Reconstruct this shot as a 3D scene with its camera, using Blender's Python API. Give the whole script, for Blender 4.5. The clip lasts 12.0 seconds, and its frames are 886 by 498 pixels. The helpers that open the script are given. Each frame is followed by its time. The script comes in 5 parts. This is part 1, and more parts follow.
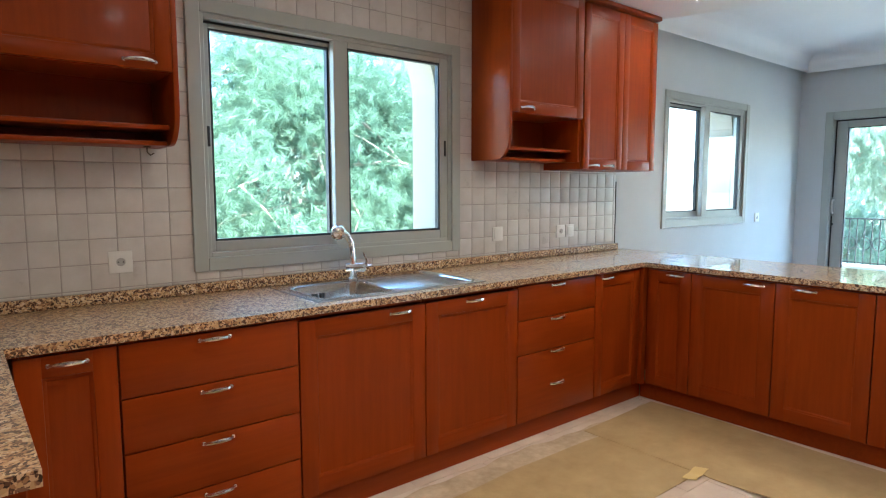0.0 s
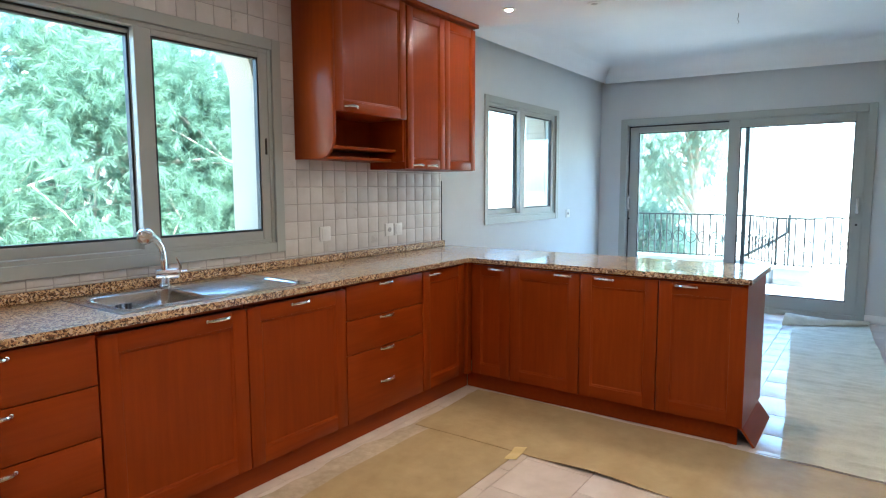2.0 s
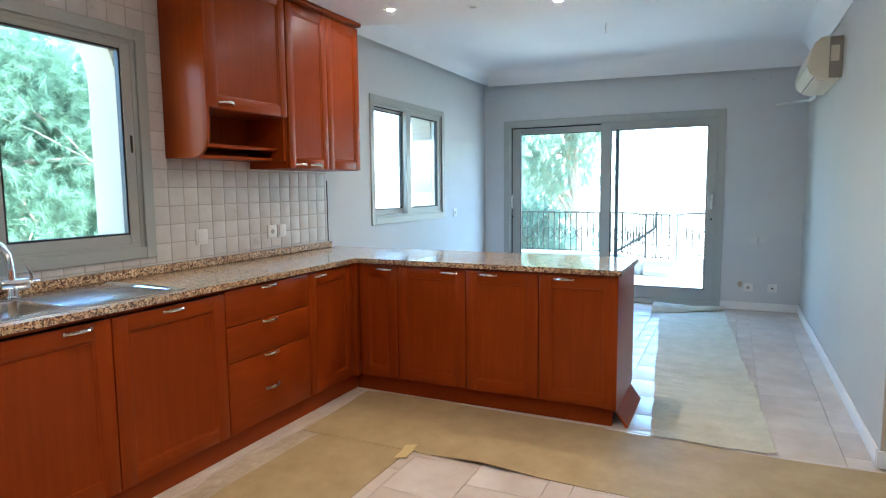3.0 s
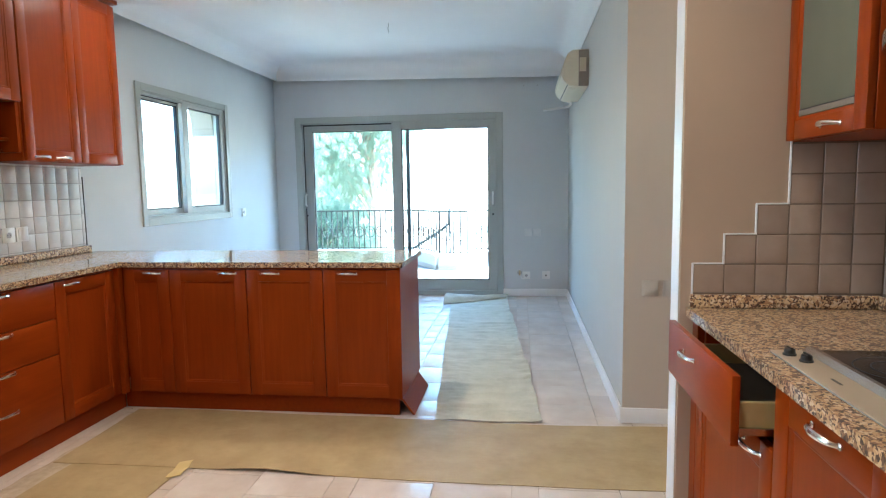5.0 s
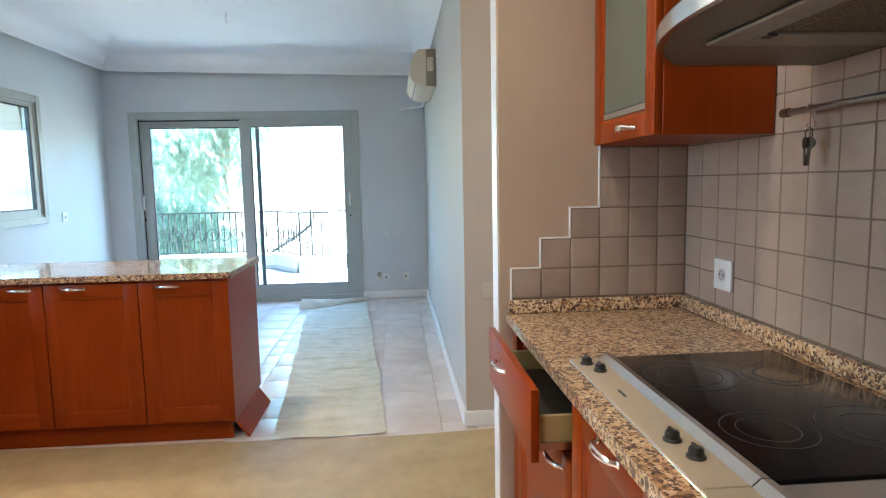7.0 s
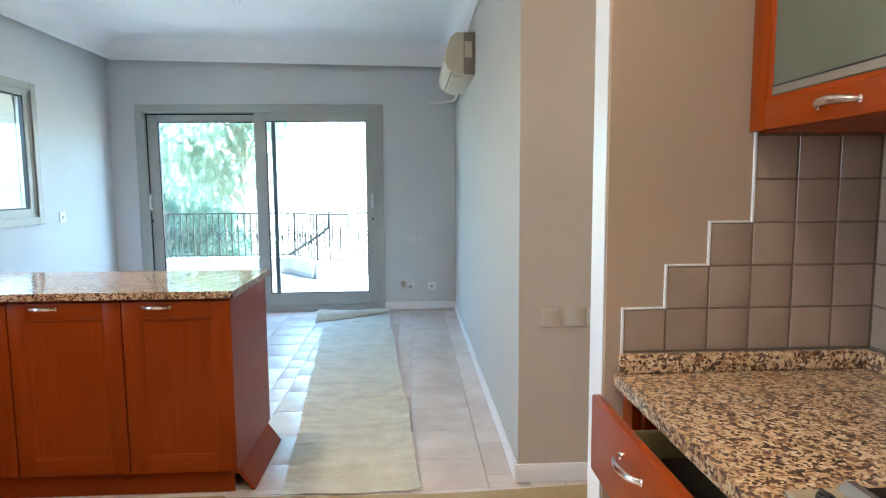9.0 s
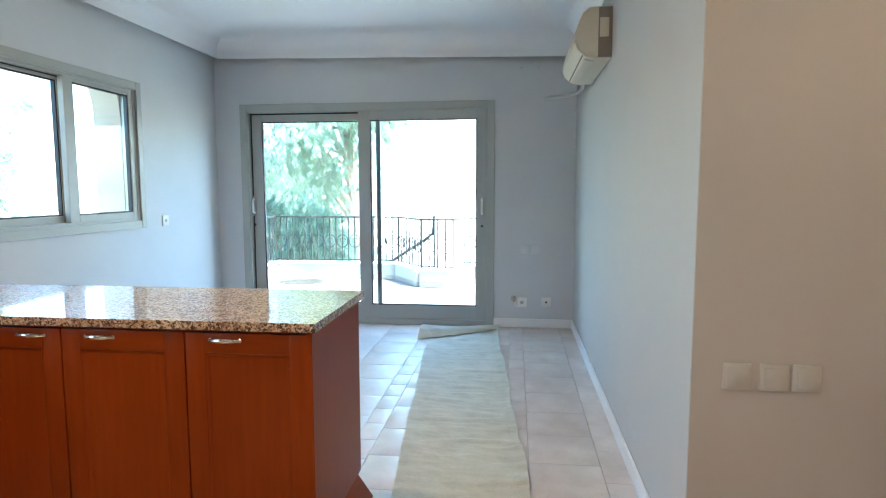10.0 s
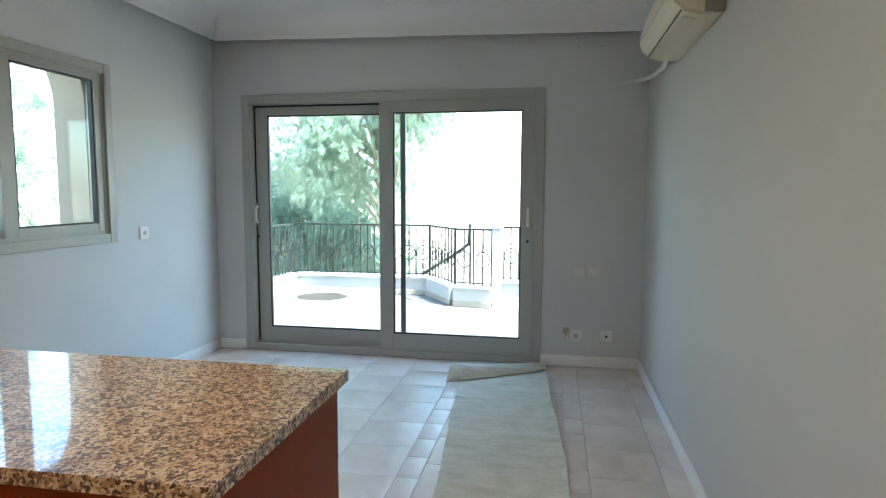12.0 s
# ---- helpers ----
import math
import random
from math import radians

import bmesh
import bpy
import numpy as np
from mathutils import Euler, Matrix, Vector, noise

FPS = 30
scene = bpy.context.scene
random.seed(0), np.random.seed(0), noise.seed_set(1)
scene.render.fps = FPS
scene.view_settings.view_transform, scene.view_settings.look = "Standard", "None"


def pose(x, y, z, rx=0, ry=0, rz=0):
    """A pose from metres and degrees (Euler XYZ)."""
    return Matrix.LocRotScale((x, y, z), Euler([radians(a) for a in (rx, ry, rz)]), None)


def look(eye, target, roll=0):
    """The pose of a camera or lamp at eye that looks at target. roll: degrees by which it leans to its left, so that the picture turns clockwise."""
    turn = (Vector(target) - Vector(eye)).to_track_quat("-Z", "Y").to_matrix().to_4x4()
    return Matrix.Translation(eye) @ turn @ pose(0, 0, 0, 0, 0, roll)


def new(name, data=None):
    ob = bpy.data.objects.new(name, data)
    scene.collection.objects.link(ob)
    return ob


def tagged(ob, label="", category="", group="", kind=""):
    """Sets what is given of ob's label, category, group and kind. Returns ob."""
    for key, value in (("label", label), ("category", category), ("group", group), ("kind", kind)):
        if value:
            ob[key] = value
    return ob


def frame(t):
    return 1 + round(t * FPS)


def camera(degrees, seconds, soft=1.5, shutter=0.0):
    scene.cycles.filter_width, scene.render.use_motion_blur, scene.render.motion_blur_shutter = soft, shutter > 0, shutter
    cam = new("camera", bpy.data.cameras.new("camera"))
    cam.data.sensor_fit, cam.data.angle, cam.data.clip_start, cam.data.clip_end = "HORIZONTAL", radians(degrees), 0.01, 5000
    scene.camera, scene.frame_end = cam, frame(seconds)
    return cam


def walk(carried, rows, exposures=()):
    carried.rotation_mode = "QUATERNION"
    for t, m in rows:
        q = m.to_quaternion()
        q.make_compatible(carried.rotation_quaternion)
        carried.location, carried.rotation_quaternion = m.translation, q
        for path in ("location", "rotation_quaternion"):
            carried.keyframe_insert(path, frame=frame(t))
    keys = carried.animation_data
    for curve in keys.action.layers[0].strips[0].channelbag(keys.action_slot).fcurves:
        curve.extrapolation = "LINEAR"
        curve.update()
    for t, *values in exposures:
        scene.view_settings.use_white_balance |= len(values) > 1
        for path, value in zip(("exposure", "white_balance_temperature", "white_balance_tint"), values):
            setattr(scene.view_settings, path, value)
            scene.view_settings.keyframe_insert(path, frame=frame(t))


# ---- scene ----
cam = camera(72.5, 12.0, 1.15)
METRES, EYE, TILT, LEAN, TURN = 3.0, 1.4, 0.0, 0.0, -39.1
PATH = [
    (0, (0.046, 0.069, 1.363), (1.3, 1.615, 1.166), -0.1),
    (0.5, (0.062, 0.069, 1.348), (1.33, 1.604, 1.157), -0.3),
    (1, (0.076, 0.058, 1.348), (1.438, 1.509, 1.156), -0.3),
    (1.5, (0.09, 0.056, 1.354), (1.584, 1.371, 1.159), -0.4),
    (2, (0.09, 0.025, 1.367), (1.707, 1.185, 1.164), -0.2),
    (2.5, (0.102, 0.016, 1.354), (1.824, 1.013, 1.154), -0.4),
    (3, (0.113, -0.004, 1.354), (1.91, 0.851, 1.153), -0.6),
    (5, (0.177, -0.135, 1.313), (2.15, 0.119, 1.108), -0.9),
    (5.5, (0.214, -0.21, 1.314), (2.201, -0.106, 1.106), -1.0),
    (6, (0.247, -0.269, 1.319), (2.236, -0.286, 1.108), -1.2),
    (6.5, (0.27, -0.332, 1.331), (2.255, -0.444, 1.115), -1.5),
    (8.5, (0.721, -0.302, 1.312), (2.701, -0.49, 1.098), -0.7),
    (9, (0.933, -0.228, 1.327), (2.92, -0.33, 1.118), -0.4),
    (9.5, (1.263, -0.191, 1.337), (3.251, -0.101, 1.131), -0.4),
    (10, (1.563, -0.132, 1.338), (3.539, 0.104, 1.14), -0.1),
    (10.5, (1.873, -0.116, 1.355), (3.844, 0.169, 1.164), 0.1),
    (11, (2.158, -0.114, 1.36), (4.123, 0.205, 1.166), 0.2),
    (11.5, (2.393, -0.098, 1.362), (4.355, 0.242, 1.172), 0.2),
    (12, (2.595, -0.016, 1.372), (4.554, 0.343, 1.182), 0.2),
]
EXPOSURES = [(0.0, 4.22, 5550, 10), (1.5, 4.18, 5500, 10), (3.0, 4.20, 5350, 9), (5.0, 4.34, 5400, 9), (6.5, 4.45, 5400, 9), (8.5, 4.46, 5600, 10), (9.5, 4.32, 5600, 10),
             (10.5, 4.10, 5650, 9), (11.2, 3.86, 5950, 10), (12.0, 3.56, 6250, 11)]
SPOT_WATTS = 2.5
walk(cam, [(t, look(eye, target, roll)) for t, eye, target, roll in PATH], EXPOSURES)

# ---- world, sun ----
SUN_ELEV, SUN_AZ = 58.0, 196.0   # azimuth measured from +y towards +x
world = bpy.data.worlds.new("sky")
scene.world = world
world.use_nodes = True
wt = world.node_tree
sky = wt.nodes.new("ShaderNodeTexSky")
sky.sky_type, sky.sun_disc = "NISHITA", False
sky.sun_elevation, sky.sun_rotation = radians(SUN_ELEV), radians(SUN_AZ)
sky.air_density, sky.dust_density = 1.0, 1.6
wt.links.new(sky.outputs[0], wt.nodes["Background"].inputs[0])
wt.nodes["Background"].inputs[1].default_value = 0.13
sun = bpy.data.lights.new("sun", "SUN")
sun.energy, sun.angle, sun.color = 3.0, radians(0.53), (1.0, 0.95, 0.87)
sun_ob = new("sun", sun)
_d = Vector((math.sin(radians(SUN_AZ)) * math.cos(radians(SUN_ELEV)), math.cos(radians(SUN_AZ)) * math.cos(radians(SUN_ELEV)), math.sin(radians(SUN_ELEV))))
sun_ob.matrix_world = look(_d * 40, (0, 0, 0))


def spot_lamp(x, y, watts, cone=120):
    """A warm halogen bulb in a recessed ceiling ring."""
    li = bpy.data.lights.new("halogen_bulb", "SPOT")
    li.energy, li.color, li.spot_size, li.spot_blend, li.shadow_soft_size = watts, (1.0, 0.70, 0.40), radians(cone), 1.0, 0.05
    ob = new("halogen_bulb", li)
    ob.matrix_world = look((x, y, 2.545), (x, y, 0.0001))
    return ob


# added area lamp hidden in the sink window's reveal, standing in for skylight
day = bpy.data.lights.new("window_fill_lamp", "AREA")
day.shape, day.size, day.size_y, day.energy, day.color, day.spread = "RECTANGLE", 0.07, 0.95, 0.35, (0.86, 0.95, 1.0), radians(75)
day_ob = new("window_fill_lamp", day)
day_ob.matrix_world = look((1.0, 3.08, 1.60), (1.18, 2.28, 1.50))


# ---- helpers ----
def mesh_of(bm, name, material, smooth=True):
    me = bpy.data.meshes.new(name)
    bm.to_mesh(me)
    bm.free()
    if material is not None:
        me.materials.append(material)
    if smooth:
        me.polygons.foreach_set("use_smooth", [True] * len(me.polygons))
        me.set_sharp_from_angle(angle=radians(32))
    return me


def part(name, bm, material, parent=None, label="", smooth=True):
    ob = new(name, mesh_of(bm, name, material, smooth))
    if parent is not None:
        ob.parent = parent
    if label:
        ob["label"] = label
    return ob


def thing(name, m=None, label="", category="", group="", kind=""):
    ob = new(name)
    ob.empty_display_size = 0.1
    if m is not None:
        ob.matrix_basis = m
    return tagged(ob, label, category, group, kind)


def B():
    return bmesh.new()


def bx(bm, x0, x1, y0, y1, z0, z1, bev=0.0, seg=1):
    """A box with rounded edges, added to bm."""
    vs = [bm.verts.new((x, y, z)) for x in (x0, x1) for y in (y0, y1) for z in (z0, z1)]
    idx = ((0, 1, 3, 2), (4, 6, 7, 5), (0, 4, 5, 1), (2, 3, 7, 6), (0, 2, 6, 4), (1, 5, 7, 3))
    fs = [bm.faces.new([vs[i] for i in f]) for f in idx]
    if bev > 0:
        es = list({e for f in fs for e in f.edges})
        bmesh.ops.bevel(bm, geom=es, offset=bev, segments=seg, profile=0.5, affect="EDGES", clamp_overlap=True)
    return bm


def box(x0, x1, y0, y1, z0, z1, bev=0.0, seg=1):
    return bx(B(), x0, x1, y0, y1, z0, z1, bev, seg)


def rings(bm, loops, close=True, cap0=True, cap1=True):
    """Skin a list of point loops of equal length."""
    vv = [[bm.verts.new(p) for p in lp] for lp in loops]
    n = len(vv[0])
    for a, b in zip(vv, vv[1:]):
        for i in range(n if close else n - 1):
            j = (i + 1) % n
            bm.faces.new((a[i], a[j], b[j], b[i]))
    if cap0:
        bm.faces.new(list(reversed(vv[0])))
    if cap1:
        bm.faces.new(vv[-1])
    bmesh.ops.recalc_face_normals(bm, faces=bm.faces)
    return bm


def tube(bm, pts, rad, n=8, flat=1.0):
    """A round bar along pts; rad is a number or one for each point."""
    pts = [Vector(p) for p in pts]
    loops = []
    ref = Vector((0, 0, 1))
    for i, p in enumerate(pts):
        d = (pts[min(i + 1, len(pts) - 1)] - pts[max(i - 1, 0)]).normalized()
        if abs(d.dot(ref)) > 0.95:
            side = d.cross(Vector((1, 0, 0))).normalized()
        else:
            side = d.cross(ref).normalized()
        up = side.cross(d).normalized()
        r = rad[i] if isinstance(rad, (list, tuple)) else rad
        loops.append([p + side * (r * math.cos(2 * math.pi * k / n)) + up * (r * flat * math.sin(2 * math.pi * k / n)) for k in range(n)])
    sub = B()
    rings(sub, loops)
    tmp = bpy.data.meshes.new("tmp")
    sub.to_mesh(tmp)
    sub.free()
    bm.from_mesh(tmp)
    bpy.data.meshes.remove(tmp)
    return bm


def turned(bm, prof, n=24, m=None):
    """A turned body from (radius, height) pairs about z, placed by m."""
    m = m or Matrix.Identity(4)
    sub = B()
    rings(sub, [[m @ Vector((r * math.cos(2 * math.pi * k / n), r * math.sin(2 * math.pi * k / n), h)) for k in range(n)] for r, h in prof])
    tmp = bpy.data.meshes.new("tmp")
    sub.to_mesh(tmp)
    sub.free()
    bm.from_mesh(tmp)
    bpy.data.meshes.remove(tmp)
    return bm


def slab(xs, ys, inside, z0, z1, bev=0.006, seg=2):
    """A plate over the cells of a grid for which inside(x, y) holds, with rounded outer edges."""
    bm = B()
    nx, ny = len(xs) - 1, len(ys) - 1
    on = [[inside((xs[i] + xs[i + 1]) / 2, (ys[j] + ys[j + 1]) / 2) for j in range(ny)] for i in range(nx)]
    vt = {}

    def v(i, j, z):
        if (i, j, z) not in vt:
            vt[i, j, z] = bm.verts.new((xs[i], ys[j], z))
        return vt[i, j, z]

    for i in range(nx):
        for j in range(ny):
            if not on[i][j]:
                continue
            bm.faces.new((v(i, j, z1), v(i + 1, j, z1), v(i + 1, j + 1, z1), v(i, j + 1, z1)))
            bm.faces.new((v(i, j, z0), v(i, j + 1, z0), v(i + 1, j + 1, z0), v(i + 1, j, z0)))
            for di, dj, a, b in ((-1, 0, (i, j + 1), (i, j)), (1, 0, (i + 1, j), (i + 1, j + 1)), (0, -1, (i, j), (i + 1, j)), (0, 1, (i + 1, j + 1), (i, j + 1))):
                p, q = i + di, j + dj
                if not (0 <= p < nx and 0 <= q < ny and on[p][q]):
                    bm.faces.new((v(*a, z0), v(*b, z0), v(*b, z1), v(*a, z1)))
    if bev:
        es = [e for e in bm.edges if len(e.link_faces) == 2 and e.calc_face_angle(0) > 1.0]
        bmesh.ops.bevel(bm, geom=es, offset=bev, segments=seg, profile=0.5, affect="EDGES", clamp_overlap=True)
    return bm


def wall_mesh(u0, u1, z0, z1, holes):
    """Cells of an upright wall with rectangular holes (u0, u1, z0, z1): yields u0, u1, z0, z1."""
    us = sorted({u0, u1, *[h[0] for h in holes], *[h[1] for h in holes]})
    zs = sorted({z0, z1, *[h[2] for h in holes], *[h[3] for h in holes]})
    return us, zs, lambda u, z: not any(h[0] < u < h[1] and h[2] < z < h[3] for h in holes)


# ---- materials ----
def nodes(name):
    m = bpy.data.materials.new(name)
    m.use_nodes = True
    nt = m.node_tree
    return m, nt, nt.nodes["Principled BSDF"]


def coords(nt, scale=(1, 1, 1), world_space=True):
    """Position in metres, scaled."""
    src = nt.nodes.new("ShaderNodeNewGeometry").outputs["Position"] if world_space else nt.nodes.new("ShaderNodeTexCoord").outputs["Object"]
    mp = nt.nodes.new("ShaderNodeMapping")
    mp.inputs["Scale"].default_value = scale
    nt.links.new(src, mp.inputs["Vector"])
    return mp.outputs[0]


def noise_tex(nt, vec, scale, detail=4.0, rough=0.55):
    n = nt.nodes.new("ShaderNodeTexNoise")
    n.inputs["Scale"].default_value, n.inputs["Detail"].default_value, n.inputs["Roughness"].default_value = scale, detail, rough
    nt.links.new(vec, n.inputs["Vector"])
    return n.outputs["Fac"]


def ramp(nt, fac, stops, constant=False):
    r = nt.nodes.new("ShaderNodeValToRGB")
    el = r.color_ramp.elements
    while len(el) < len(stops):
        el.new(0.5)
    for e, (p, c) in zip(el, stops):
        e.position, e.color = p, (*c, 1)
    if constant:
        r.color_ramp.interpolation = "CONSTANT"
    nt.links.new(fac, r.inputs[0])
    return r.outputs[0]


def mixc(nt, a, b, fac, mode="MIX"):
    m = nt.nodes.new("ShaderNodeMix")
    m.data_type, m.blend_type = "RGBA", mode
    for sock, val in ((m.inputs[6], a), (m.inputs[7], b), (m.inputs[0], fac)):
        if hasattr(val, "is_output"):
            nt.links.new(val, sock)
        else:
            sock.default_value = val if isinstance(val, (int, float)) else (*val, 1)
    return m.outputs[2]


def bump(nt, p, height, strength=0.2, dist=0.002):
    b = nt.nodes.new("ShaderNodeBump")
    b.inputs["Strength"].default_value, b.inputs["Distance"].default_value = strength, dist
    nt.links.new(height, b.inputs["Height"])
    nt.links.new(b.outputs[0], p.inputs["Normal"])


def rough_from(nt, p, fac, lo, hi):
    mr = nt.nodes.new("ShaderNodeMapRange")
    mr.inputs["To Min"].default_value, mr.inputs["To Max"].default_value = lo, hi
    nt.links.new(fac, mr.inputs["Value"])
    nt.links.new(mr.outputs[0], p.inputs["Roughness"])


def paint(name, col, rough=0.55, vary=0.05, bumps=0.12, scale=2.0):
    """Painted plaster: faint blotches and roller grain."""
    m, nt, p = nodes(name)
    v = coords(nt)
    big = noise_tex(nt, v, scale, 3)
    fine = noise_tex(nt, v, 260, 2)
    c = ramp(nt, big, [(0.25, tuple(x * (1 - vary) for x in col)), (0.75, tuple(min(1, x * (1 + vary)) for x in col))])
    nt.links.new(c, p.inputs["Base Color"])
    rough_from(nt, p, big, rough - 0.06, rough + 0.08)
    p.inputs["Specular IOR Level"].default_value = 0.18 if rough > 0.5 else 0.5
    bump(nt, p, fine, bumps, 0.001)
    return m


def metal(name, col, rough, brushed=(1, 1, 1), strength=0.08):
    m, nt, p = nodes(name)
    f = noise_tex(nt, coords(nt, brushed), 90, 3)
    p.inputs["Base Color"].default_value, p.inputs["Metallic"].default_value = (*col, 1), 1.0
    rough_from(nt, p, f, rough * 0.75, rough * 1.3)
    bump(nt, p, f, strength, 0.0005)
    return m


def plastic(name, col, rough=0.35):
    m, nt, p = nodes(name)
    f = noise_tex(nt, coords(nt), 30, 3)
    c = ramp(nt, f, [(0.3, tuple(x * 0.95 for x in col)), (0.7, col)])
    nt.links.new(c, p.inputs["Base Color"])
    rough_from(nt, p, f, rough - 0.05, rough + 0.08)
    return m


def cherry(name, grain_axis):
    """Stained cherry veneer with fine grain along one axis, satin lacquer."""
    m, nt, p = nodes(name)
    sc = [14.0, 14.0, 14.0]
    sc[grain_axis] = 0.9
    v = coords(nt, tuple(sc))
    g = noise_tex(nt, v, 3.2, 5, 0.6)
    sc2 = [120.0, 120.0, 120.0]
    sc2[grain_axis] = 4.0
    fine = noise_tex(nt, coords(nt, tuple(sc2)), 2.0, 3)
    big = noise_tex(nt, coords(nt), 2.3, 2)
    c1 = ramp(nt, g, [(0.25, CH_D), (0.55, CH_M), (0.8, CH_L)])
    rnd = nt.nodes.new("ShaderNodeObjectInfo").outputs["Random"]
    c3 = mixc(nt, c1, ramp(nt, rnd, [(0.0, (0.91, 0.89, 0.87)), (1.0, (1.0, 1.0, 1.0))]), 1.0, "MULTIPLY")
    c4 = mixc(nt, c3, ramp(nt, big, [(0.3, (0.9, 0.88, 0.86)), (0.7, (1, 1, 1))]), 1.0, "MULTIPLY")
    c5 = mixc(nt, c4, ramp(nt, fine, [(0.35, (0.86, 0.83, 0.80)), (0.6, (1, 1, 1))]), 0.12, "MULTIPLY")
    nt.links.new(c5, p.inputs["Base Color"])
    rough_from(nt, p, big, 0.30, 0.38)
    p.inputs["Coat Weight"].default_value, p.inputs["Coat Roughness"].default_value = 0.05, 0.12
    p.inputs["Specular IOR Level"].default_value = 0.15
    bump(nt, p, fine, 0.06, 0.0006)
    return m


CH_D, CH_M, CH_L = (0.252, 0.037, 0.0012), (0.288, 0.0435, 0.0016), (0.318, 0.050, 0.002)


def granite(name, polish=1.0):
    """Polished brown and beige granite with grains of about a centimetre."""
    m, nt, p = nodes(name)
    v = coords(nt, (1.0, 1.0, 1.0))
    warp = nt.nodes.new("ShaderNodeTexNoise")
    warp.inputs["Scale"].default_value, warp.inputs["Detail"].default_value = 60, 3
    nt.links.new(v, warp.inputs["Vector"])
    vm = nt.nodes.new("ShaderNodeVectorMath")
    vm.operation = "MULTIPLY_ADD"
    vm.inputs[1].default_value = (0.014, 0.014, 0.014)
    nt.links.new(warp.outputs["Color"], vm.inputs[0])
    nt.links.new(v, vm.inputs[2])

    def cells(scale):
        t = nt.nodes.new("ShaderNodeTexVoronoi")
        t.inputs["Scale"].default_value = scale
        nt.links.new(vm.outputs[0], t.inputs["Vector"])
        sp = nt.nodes.new("ShaderNodeSeparateColor")
        nt.links.new(t.outputs["Color"], sp.inputs[0])
        return sp.outputs[0], sp.outputs[1]

    a, a2 = cells(120)
    b, b2 = cells(215)
    ground = ramp(nt, a, [(0.0, (0.43, 0.24, 0.112)), (0.18, (0.62, 0.41, 0.210)), (0.50, (0.72, 0.52, 0.300)), (0.80, (0.80, 0.640, 0.435))], True)
    flecks = ramp(nt, b, [(0.0, (0.040, 0.018, 0.011)), (0.34, (0.120, 0.055, 0.030)), (0.72, (0.26, 0.135, 0.075))], True)
    pick = ramp(nt, a2, [(0.0, (1, 1, 1)), (0.25, (0, 0, 0))], True)
    crumbs = ramp(nt, b2, [(0.0, (1, 1, 1)), (0.22, (0, 0, 0))], True)
    both = mixc(nt, pick, crumbs, 1.0, "LIGHTEN")
    c = mixc(nt, ground, flecks, both)
    big = noise_tex(nt, v, 5, 3)
    c = mixc(nt, c, ramp(nt, big, [(0.3, (0.86, 0.84, 0.82)), (0.7, (1.0, 1.0, 1.0))]), 1.0, "MULTIPLY")
    nt.links.new(c, p.inputs["Base Color"])
    rough_from(nt, p, noise_tex(nt, v, 40, 2), 0.30, 0.38)
    p.inputs["Specular IOR Level"].default_value = 0.5
    p.inputs["Coat Weight"].default_value, p.inputs["Coat Roughness"].default_value = polish, 0.05
    p.inputs["Coat IOR"].default_value = 1.7
    if polish < 0.5:
        rough_from(nt, p, noise_tex(nt, v, 40, 2), 0.50, 0.62)
        p.inputs["Specular IOR Level"].default_value = 0.3
    return m


def ceramic(name, lo, hi, rough, stain=None, cloud=7.0, polish=0.0):
    """Glazed tile: cloudy, each one a little different."""
    m, nt, p = nodes(name)
    v = coords(nt)
    rnd = nt.nodes.new("ShaderNodeObjectInfo").outputs["Random"]
    shift = nt.nodes.new("ShaderNodeVectorMath")
    shift.operation = "MULTIPLY_ADD"
    shift.inputs[1].default_value = (9, 9, 9)
    nt.links.new(rnd, shift.inputs[0])
    nt.links.new(v, shift.inputs[2])
    f = noise_tex(nt, shift.outputs[0], cloud, 5, 0.6)
    c = ramp(nt, f, [(0.28, lo), (0.72, hi)])
    if stain:
        g = noise_tex(nt, shift.outputs[0], cloud * 3.1, 6, 0.7)
        c = mixc(nt, c, stain, ramp(nt, g, [(0.40, (0, 0, 0)), (0.95, (0.30, 0.30, 0.30))]))
    c = mixc(nt, c, ramp(nt, rnd, [(0.0, (0.91, 0.90, 0.90)), (1.0, (1, 1, 1))]), 1.0, "MULTIPLY")
    nt.links.new(c, p.inputs["Base Color"])
    rough_from(nt, p, f, rough - 0.06, rough + 0.1)
    p.inputs["Coat Weight"].default_value, p.inputs["Coat Roughness"].default_value = polish, 0.2
    bump(nt, p, noise_tex(nt, v, 45, 3), 0.08, 0.001)
    return m


